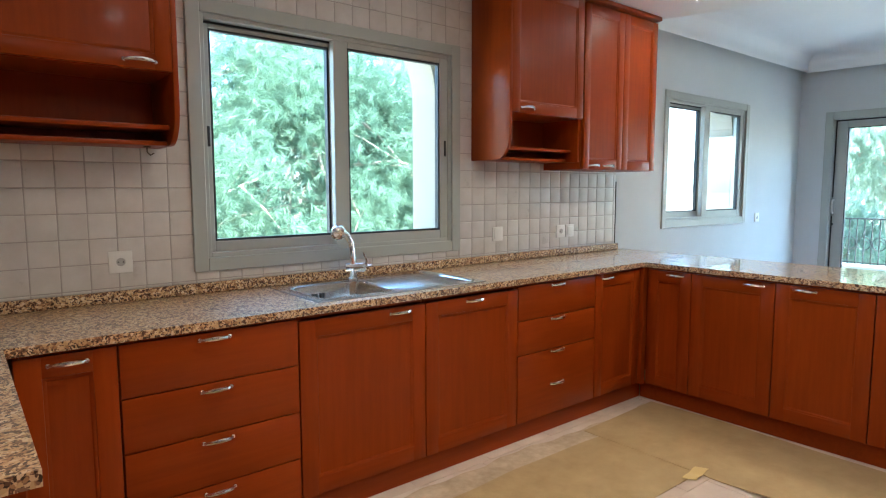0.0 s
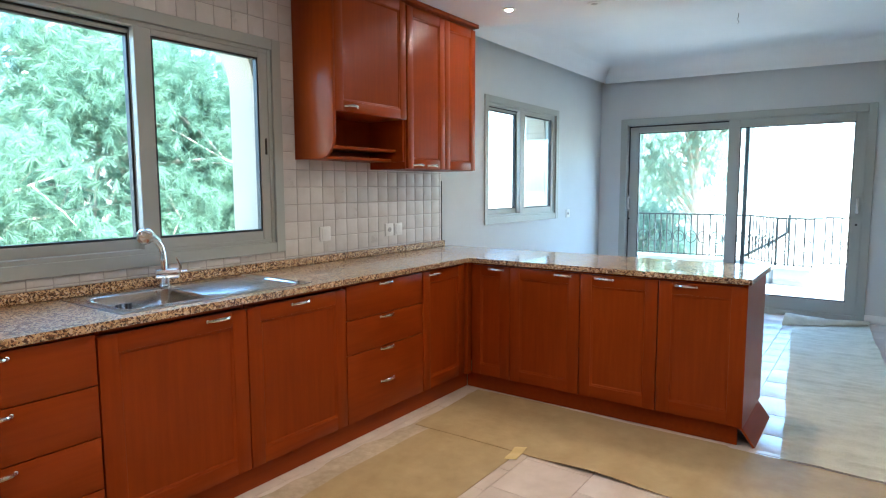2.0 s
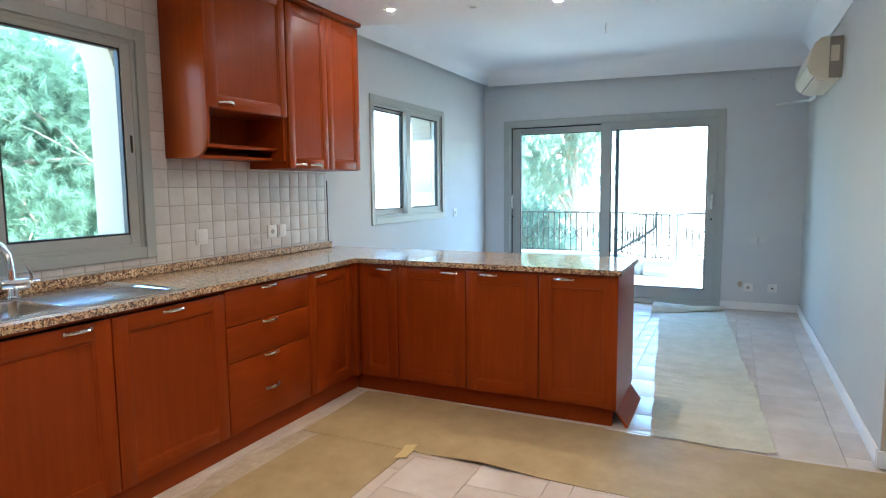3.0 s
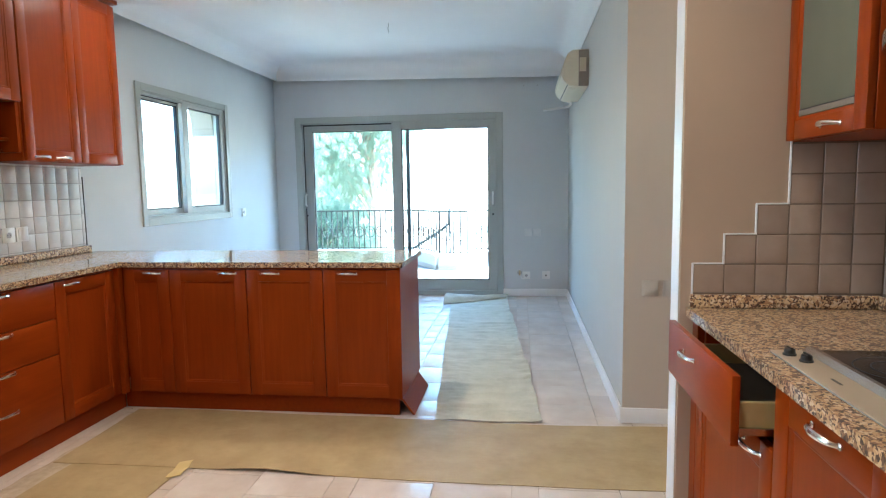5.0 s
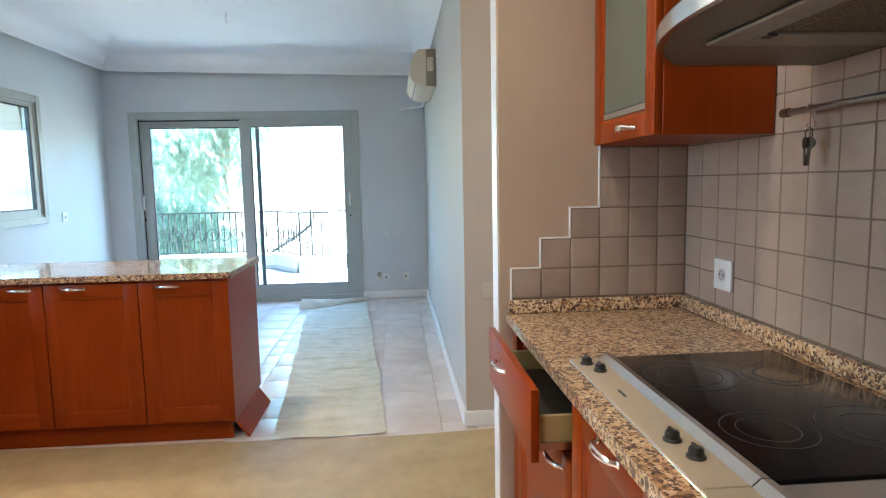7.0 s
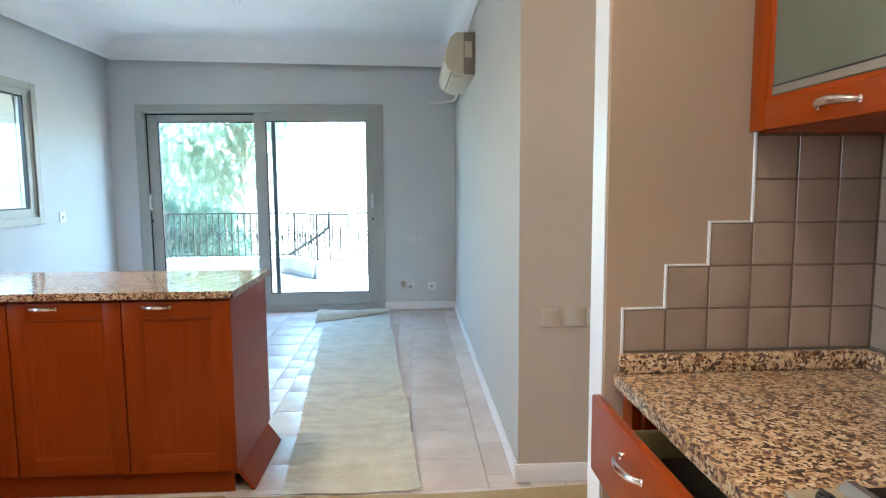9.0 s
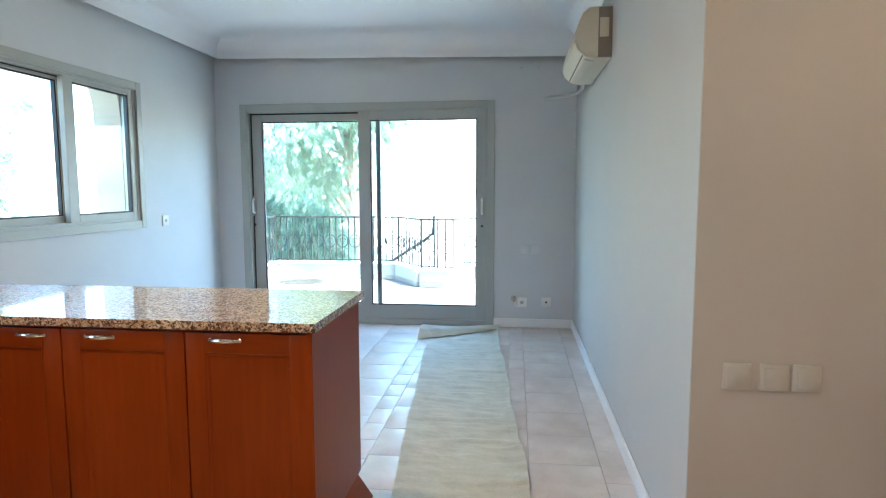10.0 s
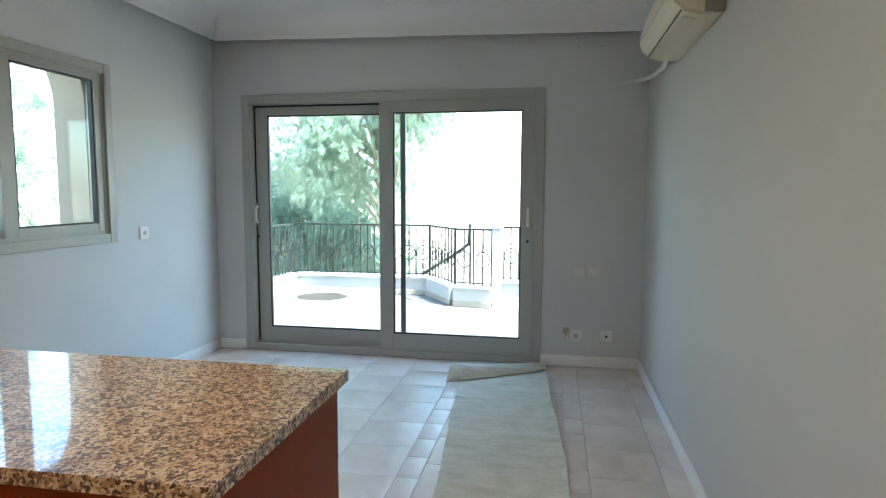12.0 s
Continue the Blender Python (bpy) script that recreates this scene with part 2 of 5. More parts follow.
def glass_mat(name, tint=(1, 1, 1), gloss_rough=0.0):
    """A thin clear pane: see-through, with a mirror share by Fresnel."""
    m, nt, p = nodes(name)
    nt.nodes.remove(p)
    tr = nt.nodes.new("ShaderNodeBsdfTransparent")
    tr.inputs[0].default_value = (*tint, 1)
    gl = nt.nodes.new("ShaderNodeBsdfGlossy")
    gl.inputs["Roughness"].default_value = gloss_rough
    lw = nt.nodes.new("ShaderNodeLayerWeight")
    pw = nt.nodes.new("ShaderNodeMath")
    pw.operation = "POWER"
    pw.inputs[1].default_value = 5.0
    nt.links.new(lw.outputs["Facing"], pw.inputs[0])
    fr = nt.nodes.new("ShaderNodeMath")
    fr.operation = "MULTIPLY_ADD"
    fr.inputs[1].default_value, fr.inputs[2].default_value = 0.94, 0.035
    nt.links.new(pw.outputs[0], fr.inputs[0])
    mx = nt.nodes.new("ShaderNodeMixShader")
    nt.links.new(fr.outputs[0], mx.inputs[0])
    nt.links.new(tr.outputs[0], mx.inputs[1])
    nt.links.new(gl.outputs[0], mx.inputs[2])
    nt.links.new(mx.outputs[0], nt.nodes["Material Output"].inputs[0])
    return m


def emitter(name, col, strength):
    m, nt, p = nodes(name)
    p.inputs["Emission Color"].default_value, p.inputs["Emission Strength"].default_value = (*col, 1), strength
    p.inputs["Base Color"].default_value = (0.8, 0.8, 0.8, 1)
    return m


def leafy(name, dark, light):
    """Needles and leaves: each clump its own green, some light through them."""
    m, nt, p = nodes(name)
    isl = nt.nodes.new("ShaderNodeNewGeometry").outputs["Random Per Island"]
    big = noise_tex(nt, coords(nt), 0.9, 3)
    c = mixc(nt, ramp(nt, isl, [(0.0, dark), (1.0, light)]), ramp(nt, big, [(0.3, dark), (0.7, light)]), 0.5)
    nt.links.new(c, p.inputs["Base Color"])
    p.inputs["Roughness"].default_value, p.inputs["Specular IOR Level"].default_value = 0.6, 0.1
    tl = nt.nodes.new("ShaderNodeBsdfTranslucent")
    nt.links.new(c, tl.inputs[0])
    mx = nt.nodes.new("ShaderNodeMixShader")
    mx.inputs[0].default_value = 0.55
    nt.links.new(p.outputs[0], mx.inputs[1])
    nt.links.new(tl.outputs[0], mx.inputs[2])
    nt.links.new(mx.outputs[0], nt.nodes["Material Output"].inputs[0])
    return m


def cloth(name, lo, hi, rough=0.9, fine=180, crumple=0.0):
    m, nt, p = nodes(name)
    v = coords(nt)
    f = noise_tex(nt, v, 6, 5, 0.65)
    w = noise_tex(nt, v, fine, 3)
    c = ramp(nt, f, [(0.3, lo), (0.7, hi)])
    c = mixc(nt, c, ramp(nt, w, [(0.3, (0.86, 0.86, 0.85)), (0.7, (1, 1, 1))]), 1.0, "MULTIPLY")
    nt.links.new(c, p.inputs["Base Color"])
    p.inputs["Roughness"].default_value = rough
    bump(nt, p, w, 0.25, 0.001)
    if crumple:
        folds = noise_tex(nt, coords(nt, (5, 2.6, 5)), 2.2, 3, 0.55)
        b2 = nt.nodes.new("ShaderNodeBump")
        b2.inputs["Strength"].default_value, b2.inputs["Distance"].default_value = 0.6, crumple
        nt.links.new(folds, b2.inputs["Height"])
        nt.links.new(p.inputs["Normal"].links[0].from_socket, b2.inputs["Normal"])
        nt.links.new(b2.outputs[0], p.inputs["Normal"])
    return m


M_WALL = paint("wall_paint", (0.60, 0.618, 0.622), 0.6, 0.03)
M_CEIL = paint("ceiling_paint", (0.82, 0.82, 0.82), 0.65, 0.02)
M_TRIM = paint("white_gloss_paint", (0.80, 0.80, 0.79), 0.35, 0.02, 0.03)
M_PLASTER = paint("cream_render", (0.40, 0.355, 0.285), 0.8, 0.07, 0.5)
M_WHITEWASH = paint("white_masonry_paint", (0.46, 0.46, 0.455), 0.8, 0.05, 0.5)
M_FRAME = paint("grey_green_powder_coat", (0.385, 0.402, 0.375), 0.38, 0.03, 0.02)
M_ALU = plastic("pale_handle_coat", (0.78, 0.78, 0.76), 0.3)
M_SCREEN = paint("dark_grey_green_coat", (0.10, 0.125, 0.13), 0.45, 0.03, 0.02)
M_GASKET = plastic("black_gasket", (0.012, 0.014, 0.016), 0.5)
M_GLASS = glass_mat("window_glass", (0.90, 0.985, 0.97))
M_CH_Z = cherry("cherry_upright", 2)
M_CH_X = cherry("cherry_along_x", 0)
M_CH_Y = cherry("cherry_along_y", 1)
M_CARC = cherry("cherry_carcase", 2)
M_GRANITE = granite("brown_granite")
M_GRANITE_H = granite("honed_brown_granite", 0.0)
M_TILE = ceramic("wall_tile_glaze", (0.56, 0.525, 0.49), (0.68, 0.65, 0.62), 0.28)
# same tile as M_TILE; the hob side's warm shade is put into its colour
M_TILE_S = ceramic("dim_wall_tile_glaze", (0.33, 0.245, 0.185), (0.41, 0.317, 0.248), 0.30)
M_GROUT = paint("grey_grout", (0.43, 0.40, 0.375), 0.9, 0.1, 0.4, 12)
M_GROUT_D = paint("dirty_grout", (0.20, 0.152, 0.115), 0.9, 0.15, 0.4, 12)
# kitchen copy of the white paint, warm dim lamplight put into its colour
M_WALL_K = paint("warm_lit_wall_paint", (0.435, 0.328, 0.24), 0.6, 0.03)
# darker copy of the wall paint: the side wall's shade is in its colour
M_WALL_S = paint("shaded_wall_paint", (0.515, 0.51, 0.485), 0.6, 0.03)
# copy for the passage wall end, browner: weak warm light put into the colour
M_WALL_P = paint("warm_shade_wall_paint", (0.54, 0.475, 0.395), 0.6, 0.03)
M_BLANK = plastic("pale_grey_plate", (0.66, 0.665, 0.66), 0.45)
M_REFLECTION = plastic("grey_beige_strip", (0.20, 0.175, 0.14), 0.4)
M_BEIGE = plastic("beige_plastic", (0.57, 0.52, 0.435), 0.4)
M_FTILE = ceramic("floor_tile_glaze", (0.55, 0.465, 0.40), (0.79, 0.725, 0.655), 0.36, (0.50, 0.405, 0.34), 3.2, 0.5)
M_FGROUT = paint("floor_grout", (0.54, 0.475, 0.415), 0.9, 0.1, 0.4, 12)
M_CHROME = metal("chrome", (0.86, 0.86, 0.86), 0.08)
M_HANDLE = metal("satin_nickel", (0.78, 0.74, 0.70), 0.22)
M_STEEL = metal("brushed_steel", (0.55, 0.55, 0.54), 0.21, (0.6, 14, 14), 0.04)
M_HOODSTEEL = metal("hood_steel", (0.66, 0.66, 0.65), 0.20, (18, 18, 1), 0.05)
M_BLACK = plastic("black_plastic", (0.015, 0.015, 0.015), 0.35)
M_WHITE = plastic("white_plastic", (0.78, 0.77, 0.74), 0.35)
M_DARK_LINE = plastic("dark_grey_line", (0.06, 0.055, 0.05), 0.5)
M_DARKHOLE = plastic("dark_hole", (0.03, 0.03, 0.03), 0.6)
M_ACBODY = plastic("aged_cream_plastic", (0.66, 0.60, 0.46), 0.4)
M_ACSIDE = plastic("taupe_plastic", (0.28, 0.24, 0.20), 0.45)
M_IRON = paint("black_green_iron_paint", (0.008, 0.013, 0.012), 0.45, 0.1, 0.2, 20)
M_KRAFT = cloth("beige_felt", (0.37, 0.275, 0.135), (0.47, 0.36, 0.19), 0.6, 240, 0.007)
M_FLEECE = cloth("white_fleece", (0.52, 0.51, 0.405), (0.67, 0.655, 0.54), 0.8, 150, 0.017)
M_PAPER = cloth("scuffed_paper", (0.38, 0.30, 0.20), (0.62, 0.53, 0.41), 0.7, 30)
M_TAPE = plastic("yellow_masking_tape", (0.62, 0.50, 0.22), 0.45)
M_CONCRETE = paint("pale_terrace_tile", (0.20, 0.195, 0.185), 0.7, 0.08, 0.4, 3)
M_BAND = paint("beige_stone_band", (0.38, 0.345, 0.295), 0.7, 0.1, 0.4, 6)
M_SOIL = paint("dry_earth", (0.36, 0.30, 0.22), 0.95, 0.25, 0.8, 0.6)
M_BARK = paint("pine_bark", (0.45, 0.36, 0.28), 0.9, 0.3, 1.0, 9)
M_LEAF_A = leafy("pine_needles", (0.12, 0.208, 0.145), (0.225, 0.315, 0.205))
# needles recoloured: sun put into B's greens, shade into C's
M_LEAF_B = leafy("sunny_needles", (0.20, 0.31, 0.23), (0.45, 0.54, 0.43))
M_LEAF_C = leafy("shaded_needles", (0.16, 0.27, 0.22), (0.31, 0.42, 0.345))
M_BULB = emitter("lit_bulb", (1.0, 0.86, 0.66), 60)


def hob_glass():
    m, nt, p = nodes("black_ceramic_glass")
    p.inputs["Base Color"].default_value = (0.008, 0.008, 0.009, 1)
    rough_from(nt, p, noise_tex(nt, coords(nt), 14, 4), 0.12, 0.2)
    p.inputs["Specular IOR Level"].default_value = 0.4
    return m


def frosted():
    m, nt, p = nodes("frosted_green_glass")
    f = noise_tex(nt, coords(nt), 3, 2)
    c = ramp(nt, f, [(0.3, (0.14, 0.155, 0.11)), (0.7, (0.18, 0.195, 0.14))])
    nt.links.new(c, p.inputs["Base Color"])
    p.inputs["Roughness"].default_value, p.inputs["Transmission Weight"].default_value = 0.22, 0.25
    return m


def filter_mesh():
    """Greasy aluminium filter weave."""
    m, nt, p = nodes("hood_filter_weave")
    w = nt.nodes.new("ShaderNodeTexVoronoi")
    w.inputs["Scale"].default_value = 160
    nt.links.new(coords(nt), w.inputs["Vector"])
    c = ramp(nt, w.outputs["Distance"], [(0.2, (0.26, 0.19, 0.10)), (0.6, (0.05, 0.035, 0.018))])
    nt.links.new(c, p.inputs["Base Color"])
    p.inputs["Metallic"].default_value, p.inputs["Roughness"].default_value = 0.6, 0.45
    bump(nt, p, w.outputs["Distance"], 0.6, 0.003)
    return m


M_HOB, M_FROST, M_FILTER = hob_glass(), frosted(), filter_mesh()

# ---- plan ----
YN = 2.84            # face of the kitchen's tiled wall
YL = 2.85            # face of the living room's window wall
XE = 7.38            # face of the terrace wall
YS = -0.69           # face of the living room's side wall
YK = -1.29           # face of the hob wall's tiles
XP = 2.257           # face of the tiles on the short wall beside the hob
XW = -0.55           # end wall behind the camera's start
ZT = 0.90            # top of the worktops
ZK, ZC = 2.56, 2.80  # kitchen and living-room ceilings


def structure(name, bm, material, label="", category=""):
    return tagged(part(name, bm, material), label, category, "", "structure")


def upright(u0, u1, z0, z1, holes, v0, v1, axis):
    """A wall with openings right through it. axis 'x': runs along x between y=v0 and v1; 'y': along y."""
    us, zs, ok = wall_mesh(u0, u1, z0, z1, holes)
    bm = slab(us, zs, ok, v0, v1, 0)
    for v in bm.verts:
        u, z, d = v.co
        v.co = (u, d, z) if axis == "x" else (d, u, z)
    bmesh.ops.recalc_face_normals(bm, faces=bm.faces)
    return bm


# windows: (u0, u1, z0, z1) of the openings
W1, W2, D1 = (0.91, 2.38, 1.045, 2.175), (4.70, 6.10, 1.065, 2.125), (0.12, 2.555, 0.0, 2.14)
wall_north = structure("wall_north", upright(-0.75, 7.65, -0.2, 3.0, [W1, W2], YL, 2.958, "x"), M_WALL, "white painted wall with two sliding windows", "wall")


def outer_leaf(openings, v0, v1, spring=1.92, crown=2.46):
    """The outer wall: rectangular openings whose upper corners are filled to a round arch."""
    bm = upright(-0.75, 7.65, -3.2, 3.2, [(a, b, 1.0, crown) for a, b in openings], v0, v1, "x")
    for a, b in openings:
        mid, r = (a + b) / 2, (b - a) / 2
        for sgn in (-1, 1):
            arc = [(mid + sgn * r * math.cos(k * math.pi / 24), spring + (crown - 0.002 - spring) * math.sin(k * math.pi / 24)) for k in range(13)]
            edge = [(mid + sgn * r, crown - 0.001)] + arc
            rings(bm, [[Vector((x, y, z)) for x, z in edge] for y in (v0 + 0.0005, v1 - 0.0005)])
    return bm


part("outer_leaf", outer_leaf([(0.95, 2.333), (4.73, 6.06)], 2.960, 3.19), M_PLASTER, wall_north, "cream rendered outer face with arched openings")
wall_east = structure("wall_east", upright(-2.1, 2.849, -0.2, 3.0, [D1], XE, 7.65, "y"), M_WALL, "white painted wall with a wide terrace door", "wall")
structure("wall_south_living", box(3.51, 7.379, -2.0, YS, -0.2, 3.0, 0.003), M_WALL_S, "plain painted side wall, its shade put into the colour", "wall")
structure("wall_passage_side", box(3.508, 3.5098, -1.949, YS - 0.001, -0.008, ZK - 0.001), M_WALL_P, "painted wall end with light switches, dim warm light in its colour", "wall")
structure("partition_end", box(XP + 0.008, 2.359, -0.6615, -0.6595, 0.0, ZK - 0.001), M_TRIM, "white painted end of the short wall", "wall")
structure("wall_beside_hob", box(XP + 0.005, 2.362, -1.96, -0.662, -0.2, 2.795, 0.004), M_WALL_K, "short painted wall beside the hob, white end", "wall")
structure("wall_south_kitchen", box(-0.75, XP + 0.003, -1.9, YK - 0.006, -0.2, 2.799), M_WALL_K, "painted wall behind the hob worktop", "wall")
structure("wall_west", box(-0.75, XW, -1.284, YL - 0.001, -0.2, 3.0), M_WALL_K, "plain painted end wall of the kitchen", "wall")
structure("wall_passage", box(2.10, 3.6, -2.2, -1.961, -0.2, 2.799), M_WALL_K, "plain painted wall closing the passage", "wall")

floor = structure("floor", box(-0.75, 7.65, -2.1, 3.02, -0.20, -0.009), M_FGROUT, "beige stone-look tiled floor", "floor")
structure("ceiling_living", box(-0.75, 7.65, -2.1, 3.02, ZC, 2.99), M_CEIL, "white painted ceiling", "ceiling")


def ceiling_kitchen():
    """The lower ceiling, with a bowed free edge towards the living room."""
    bm = B()
    edge = [(4.43 - 0.085 * (y - 0.4) ** 2, y) for y in np.linspace(-2.0, YL - 0.001, 40)]
    pts = [(XW + 0.001, YL - 0.001), (XW + 0.001, -1.283), (2.2, -1.283), (2.2, -1.94)] + [(x if y > YS else min(x, 3.505), y) for x, y in edge]
    lo = [bm.verts.new((x, y, ZK)) for x, y in pts]
    hi = [bm.verts.new((x, y, ZC - 0.002)) for x, y in pts]
    n = len(pts)
    for i in range(n):
        bm.faces.new((lo[i], lo[(i + 1) % n], hi[(i + 1) % n], hi[i]))
    bm.faces.new(lo)
    bm.faces.new(hi)
    bmesh.ops.recalc_face_normals(bm, faces=bm.faces)
    return structure("ceiling_kitchen", bm, M_CEIL, "lower white ceiling with a bowed edge and recessed spots", "ceiling")


ceiling_kitchen()


def cornice():
    """A hollow plaster cove round three sides of the living room, with a small lip at its foot."""
    prof = [(0.080, 2.594), (0.082, 2.600), (0.082, 2.630)]
    for k in range(11):
        a = math.pi / 2 * k / 10
        prof.append((0.083 + 0.24 * (1 - math.cos(a)), 2.650 + 0.155 * math.sin(a)))
    prof.append((0.36, 2.8075))
    path = [((4.0, YL), (0, -1), 0.004), ((XE, YL), (-1, -1), 0.010), ((XE, YS), (-1, 1), -0.055), ((3.51, YS), (0, 1), -0.045)]
    bm = B()
    loops = [[Vector((x + d * nx * 0.999, y + (d - (0.078 if ny > 0 else 0.0)) * ny * 0.999, z + sag * (2.81 - z) / 0.21)) for d, z in prof] for (x, y), (nx, ny), sag in path]
    vv = [[bm.verts.new(p) for p in lp] for lp in loops]
    for a, b in zip(vv, vv[1:]):
        for i in range(len(a) - 1):
            bm.faces.new((a[i], a[i + 1], b[i + 1], b[i]))
    bmesh.ops.recalc_face_normals(bm, faces=bm.faces)
    bmesh.ops.solidify(bm, geom=bm.faces[:], thickness=0.004)
    return structure("cornice", bm, M_CEIL, "hollow white plaster cornice under the ceiling", "cornice")


cornice()


def baseboard(x0, x1, y0, y1):
    bm = box(x0, x1, y0, y1, 0.0, 0.085, 0.004, 2)
    return structure("baseboard", bm, M_TRIM, "white painted skirting board", "skirting")


baseboard(3.525, XE - 0.016, YS + 0.001, YS + 0.015)
baseboard(3.494, 3.5075, -1.94, YS + 0.015)
baseboard(XE - 0.014, XE - 0.001, YS + 0.002, 0.07)
baseboard(XE - 0.014, XE - 0.001, 2.605, YL - 0.002)
baseboard(4.10, XE - 0.016, YL - 0.0145, YL - 0.0005)


# ---- sliding windows and the terrace door ----
def ring_frame(u0, u1, z0, z1, w, v0, v1, bev=0.003, foot=None):
    """Four bars round an opening in one mesh, mitred by butt joints; foot: width of the lower bar."""
    foot = foot or w
    bm = B()
    bx(bm, u0, u0 + w, v0, v1, z0, z1, bev)
    bx(bm, u1 - w, u1, v0, v1, z0, z1, bev)
    bx(bm, u0 + w, u1 - w, v0 + 0.001, v1 - 0.001, z1 - w, z1 - 0.0005, bev)
    bx(bm, u0 + w, u1 - w, v0 + 0.001, v1 - 0.001, z0 + 0.0005, z0 + foot, bev)
    return bm


def slider(name, m, u0, u1, z0, z1, glasses, lap, foot, label, category, handles, big):
    """A two-leaf sliding unit. u runs to the right seen from inside, v outwards.
    glasses: u ranges of the two panes; the right leaf runs on the inner rail."""
    top = thing(name, m, label, category, "", "structure")
    fr = part("window_frame", ring_frame(u0, u1, z0, z1, lap, -0.014, 0.004, 0.003, lap if foot is None else foot), M_FRAME, top)
    part("casing", ring_frame(u0 + 0.048, u1 - 0.048, z0 + (0.047 if foot is None else 0.002), z1 - 0.047, 0.035, 0.0045, 0.112 if not big else 0.15, 0.002), M_FRAME, fr)
    (a0, a1), (b0, b1) = glasses
    gz0, gz1 = z0 + (0.13 if not big else 0.19), z1 - (0.11 if not big else 0.165)
    s = 0.045 if not big else 0.085
    mid = (a1 + b0) / 2
    # outer leaf on the left, inner leaf on the right
    for nm, p0, p1, v0, s_l, s_r in (("sash", a0, a1, 0.058, a0 - u0 - lap + 0.006, 0.075), ("sash", b0, b1, 0.010, b0 - a1, u1 - lap - b1 + 0.006)):
        bm = B()
        zb, zt = z0 + lap * (0.55 if foot is None else 0.45), z1 - lap + 0.01
        bx(bm, p0 - s_l, p0, v0, v0 + 0.042, zb, zt, 0.003)
        bx(bm, p1, p1 + s_r, v0, v0 + 0.042, zb, zt, 0.003)
        bx(bm, p0, p1, v0 + 0.001, v0 + 0.041, gz1, zt - 0.001, 0.003)
        bx(bm, p0, p1, v0 + 0.001, v0 + 0.041, zb + 0.001, gz0, 0.003)
        sa = part(nm, bm, M_FRAME, top)
        g = part("pane", box(p0 - 0.004, p1 + 0.004, v0 + 0.018, v0 + 0.024, gz0 - 0.004, gz1 + 0.004), M_GLASS, sa, "clear glass pane", False)
        g.visible_shadow = False
        part("gasket", ring_frame(p0 - 0.001, p1 + 0.001, gz0 - 0.001, gz1 + 0.001, 0.011, v0 + 0.006, v0 + 0.036, 0.0), M_GASKET, sa)
    gl = u0 + (0.084 if big else 0.0835)
    # black strips put the shade beside the recessed leaf into the gap
    part("gap_shade", box(gl, gl + (0.010 if big else 0.006), 0.050, 0.0575, z0 + lap, z1 - 0.083), M_GASKET, top)
    part("gap_shade", box(gl, a1 + 0.02, 0.050, 0.0575, z1 - 0.098 if big else z1 - 0.092, z1 - 0.0835), M_GASKET, top)
    if big:
        part("screen_stile", box(-1.243, -1.200, 0.112, 0.140, 0.09, z1 - 0.10, 0.003), M_SCREEN, top, "dark stile of the outer leaf")
    for hu, hz, hv in handles:
        bm = B()
        if big:
            bx(bm, hu - 0.017, hu + 0.017, hv - 0.010, hv - 0.0005, hz - 0.10, hz + 0.10, 0.004, 2)
            part("handle_plate", bm, M_FRAME, top)
            bm = B()
            tube(bm, [(hu, hv - 0.008, hz + 0.07), (hu, hv - 0.04, hz + 0.06), (hu, hv - 0.044, hz), (hu, hv - 0.04, hz - 0.06), (hu, hv - 0.008, hz - 0.07)], 0.011, 8)
            part("pull_handle", bm, M_ALU, top, "bright aluminium pull")
            part("lock_cylinder", turned(B(), [(0.011, 0.0), (0.011, 0.012), (0.008, 0.014)], 14, Matrix.Translation((hu, hv, hz - 0.19)) @ pose(0, 0, 0, 90, 0, 0)), M_GASKET, top)
        else:
            bx(bm, hu - 0.007, hu + 0.007, hv - 0.005, hv - 0.0005, hz - 0.045, hz + 0.045, 0.002)
            part("flush_latch", bm, M_BLACK, top)
    return top


NORTH = Matrix.Translation((0, YN, 0))
NORTH2 = Matrix.Translation((0, YL, 0))
EAST = Matrix.Translation((XE, 0, 0)) @ pose(0, 0, 0, 0, 0, -90)   # u = -y, v = x
slider("window_1", NORTH, 0.867, 2.418, 0.995, 2.195, ((0.986, 1.590), (1.672, 2.281)), 0.062, None, "grey-green aluminium sliding window above the sink", "window", [(0.955, 1.60, 0.010), (2.315, 1.60, 0.010)], False)
slider("window_2", NORTH2, 4.65, 6.152, 1.03, 2.175, ((4.775, 5.335), (5.425, 6.02)), 0.062, None, "grey-green aluminium sliding window, closed", "window", [], False)
slider("door_1", EAST, -2.59, -0.065, 0.0, 2.17, ((-2.395, -1.395), (-1.280, -0.238)), 0.075, 0.06, "grey-green aluminium sliding terrace door with two glass leaves", "door", [(-2.49, 1.17, 0.055), (-0.185, 1.17, 0.008)], True)


# ---- kitchen units ----
def bow_handle(width=0.105):
    """A flat bowed metal pull, along x, standing out to -y."""
    bm = B()
    pts, rad = [], []
    for k in range(13):
        a = k / 12
        pts.append(((a - 0.5) * width, -0.004 - 0.024 * math.sin(math.pi * a) ** 0.55, 0.004 * math.sin(math.pi * a)))
        rad.append(0.0038 + 0.0022 * math.sin(math.pi * a))
    tube(bm, pts, rad, 8, 1.35)
    for s in (-1, 1):
        turned(bm, [(0.0075, 0.0), (0.0075, 0.004), (0.005, 0.006)], 10, Matrix.Translation((s * width / 2, 0, 0)) @ pose(0, 0, 0, 90, 0, 0))
    return bm


HANDLE = mesh_of(bow_handle(), "handle", M_HANDLE)


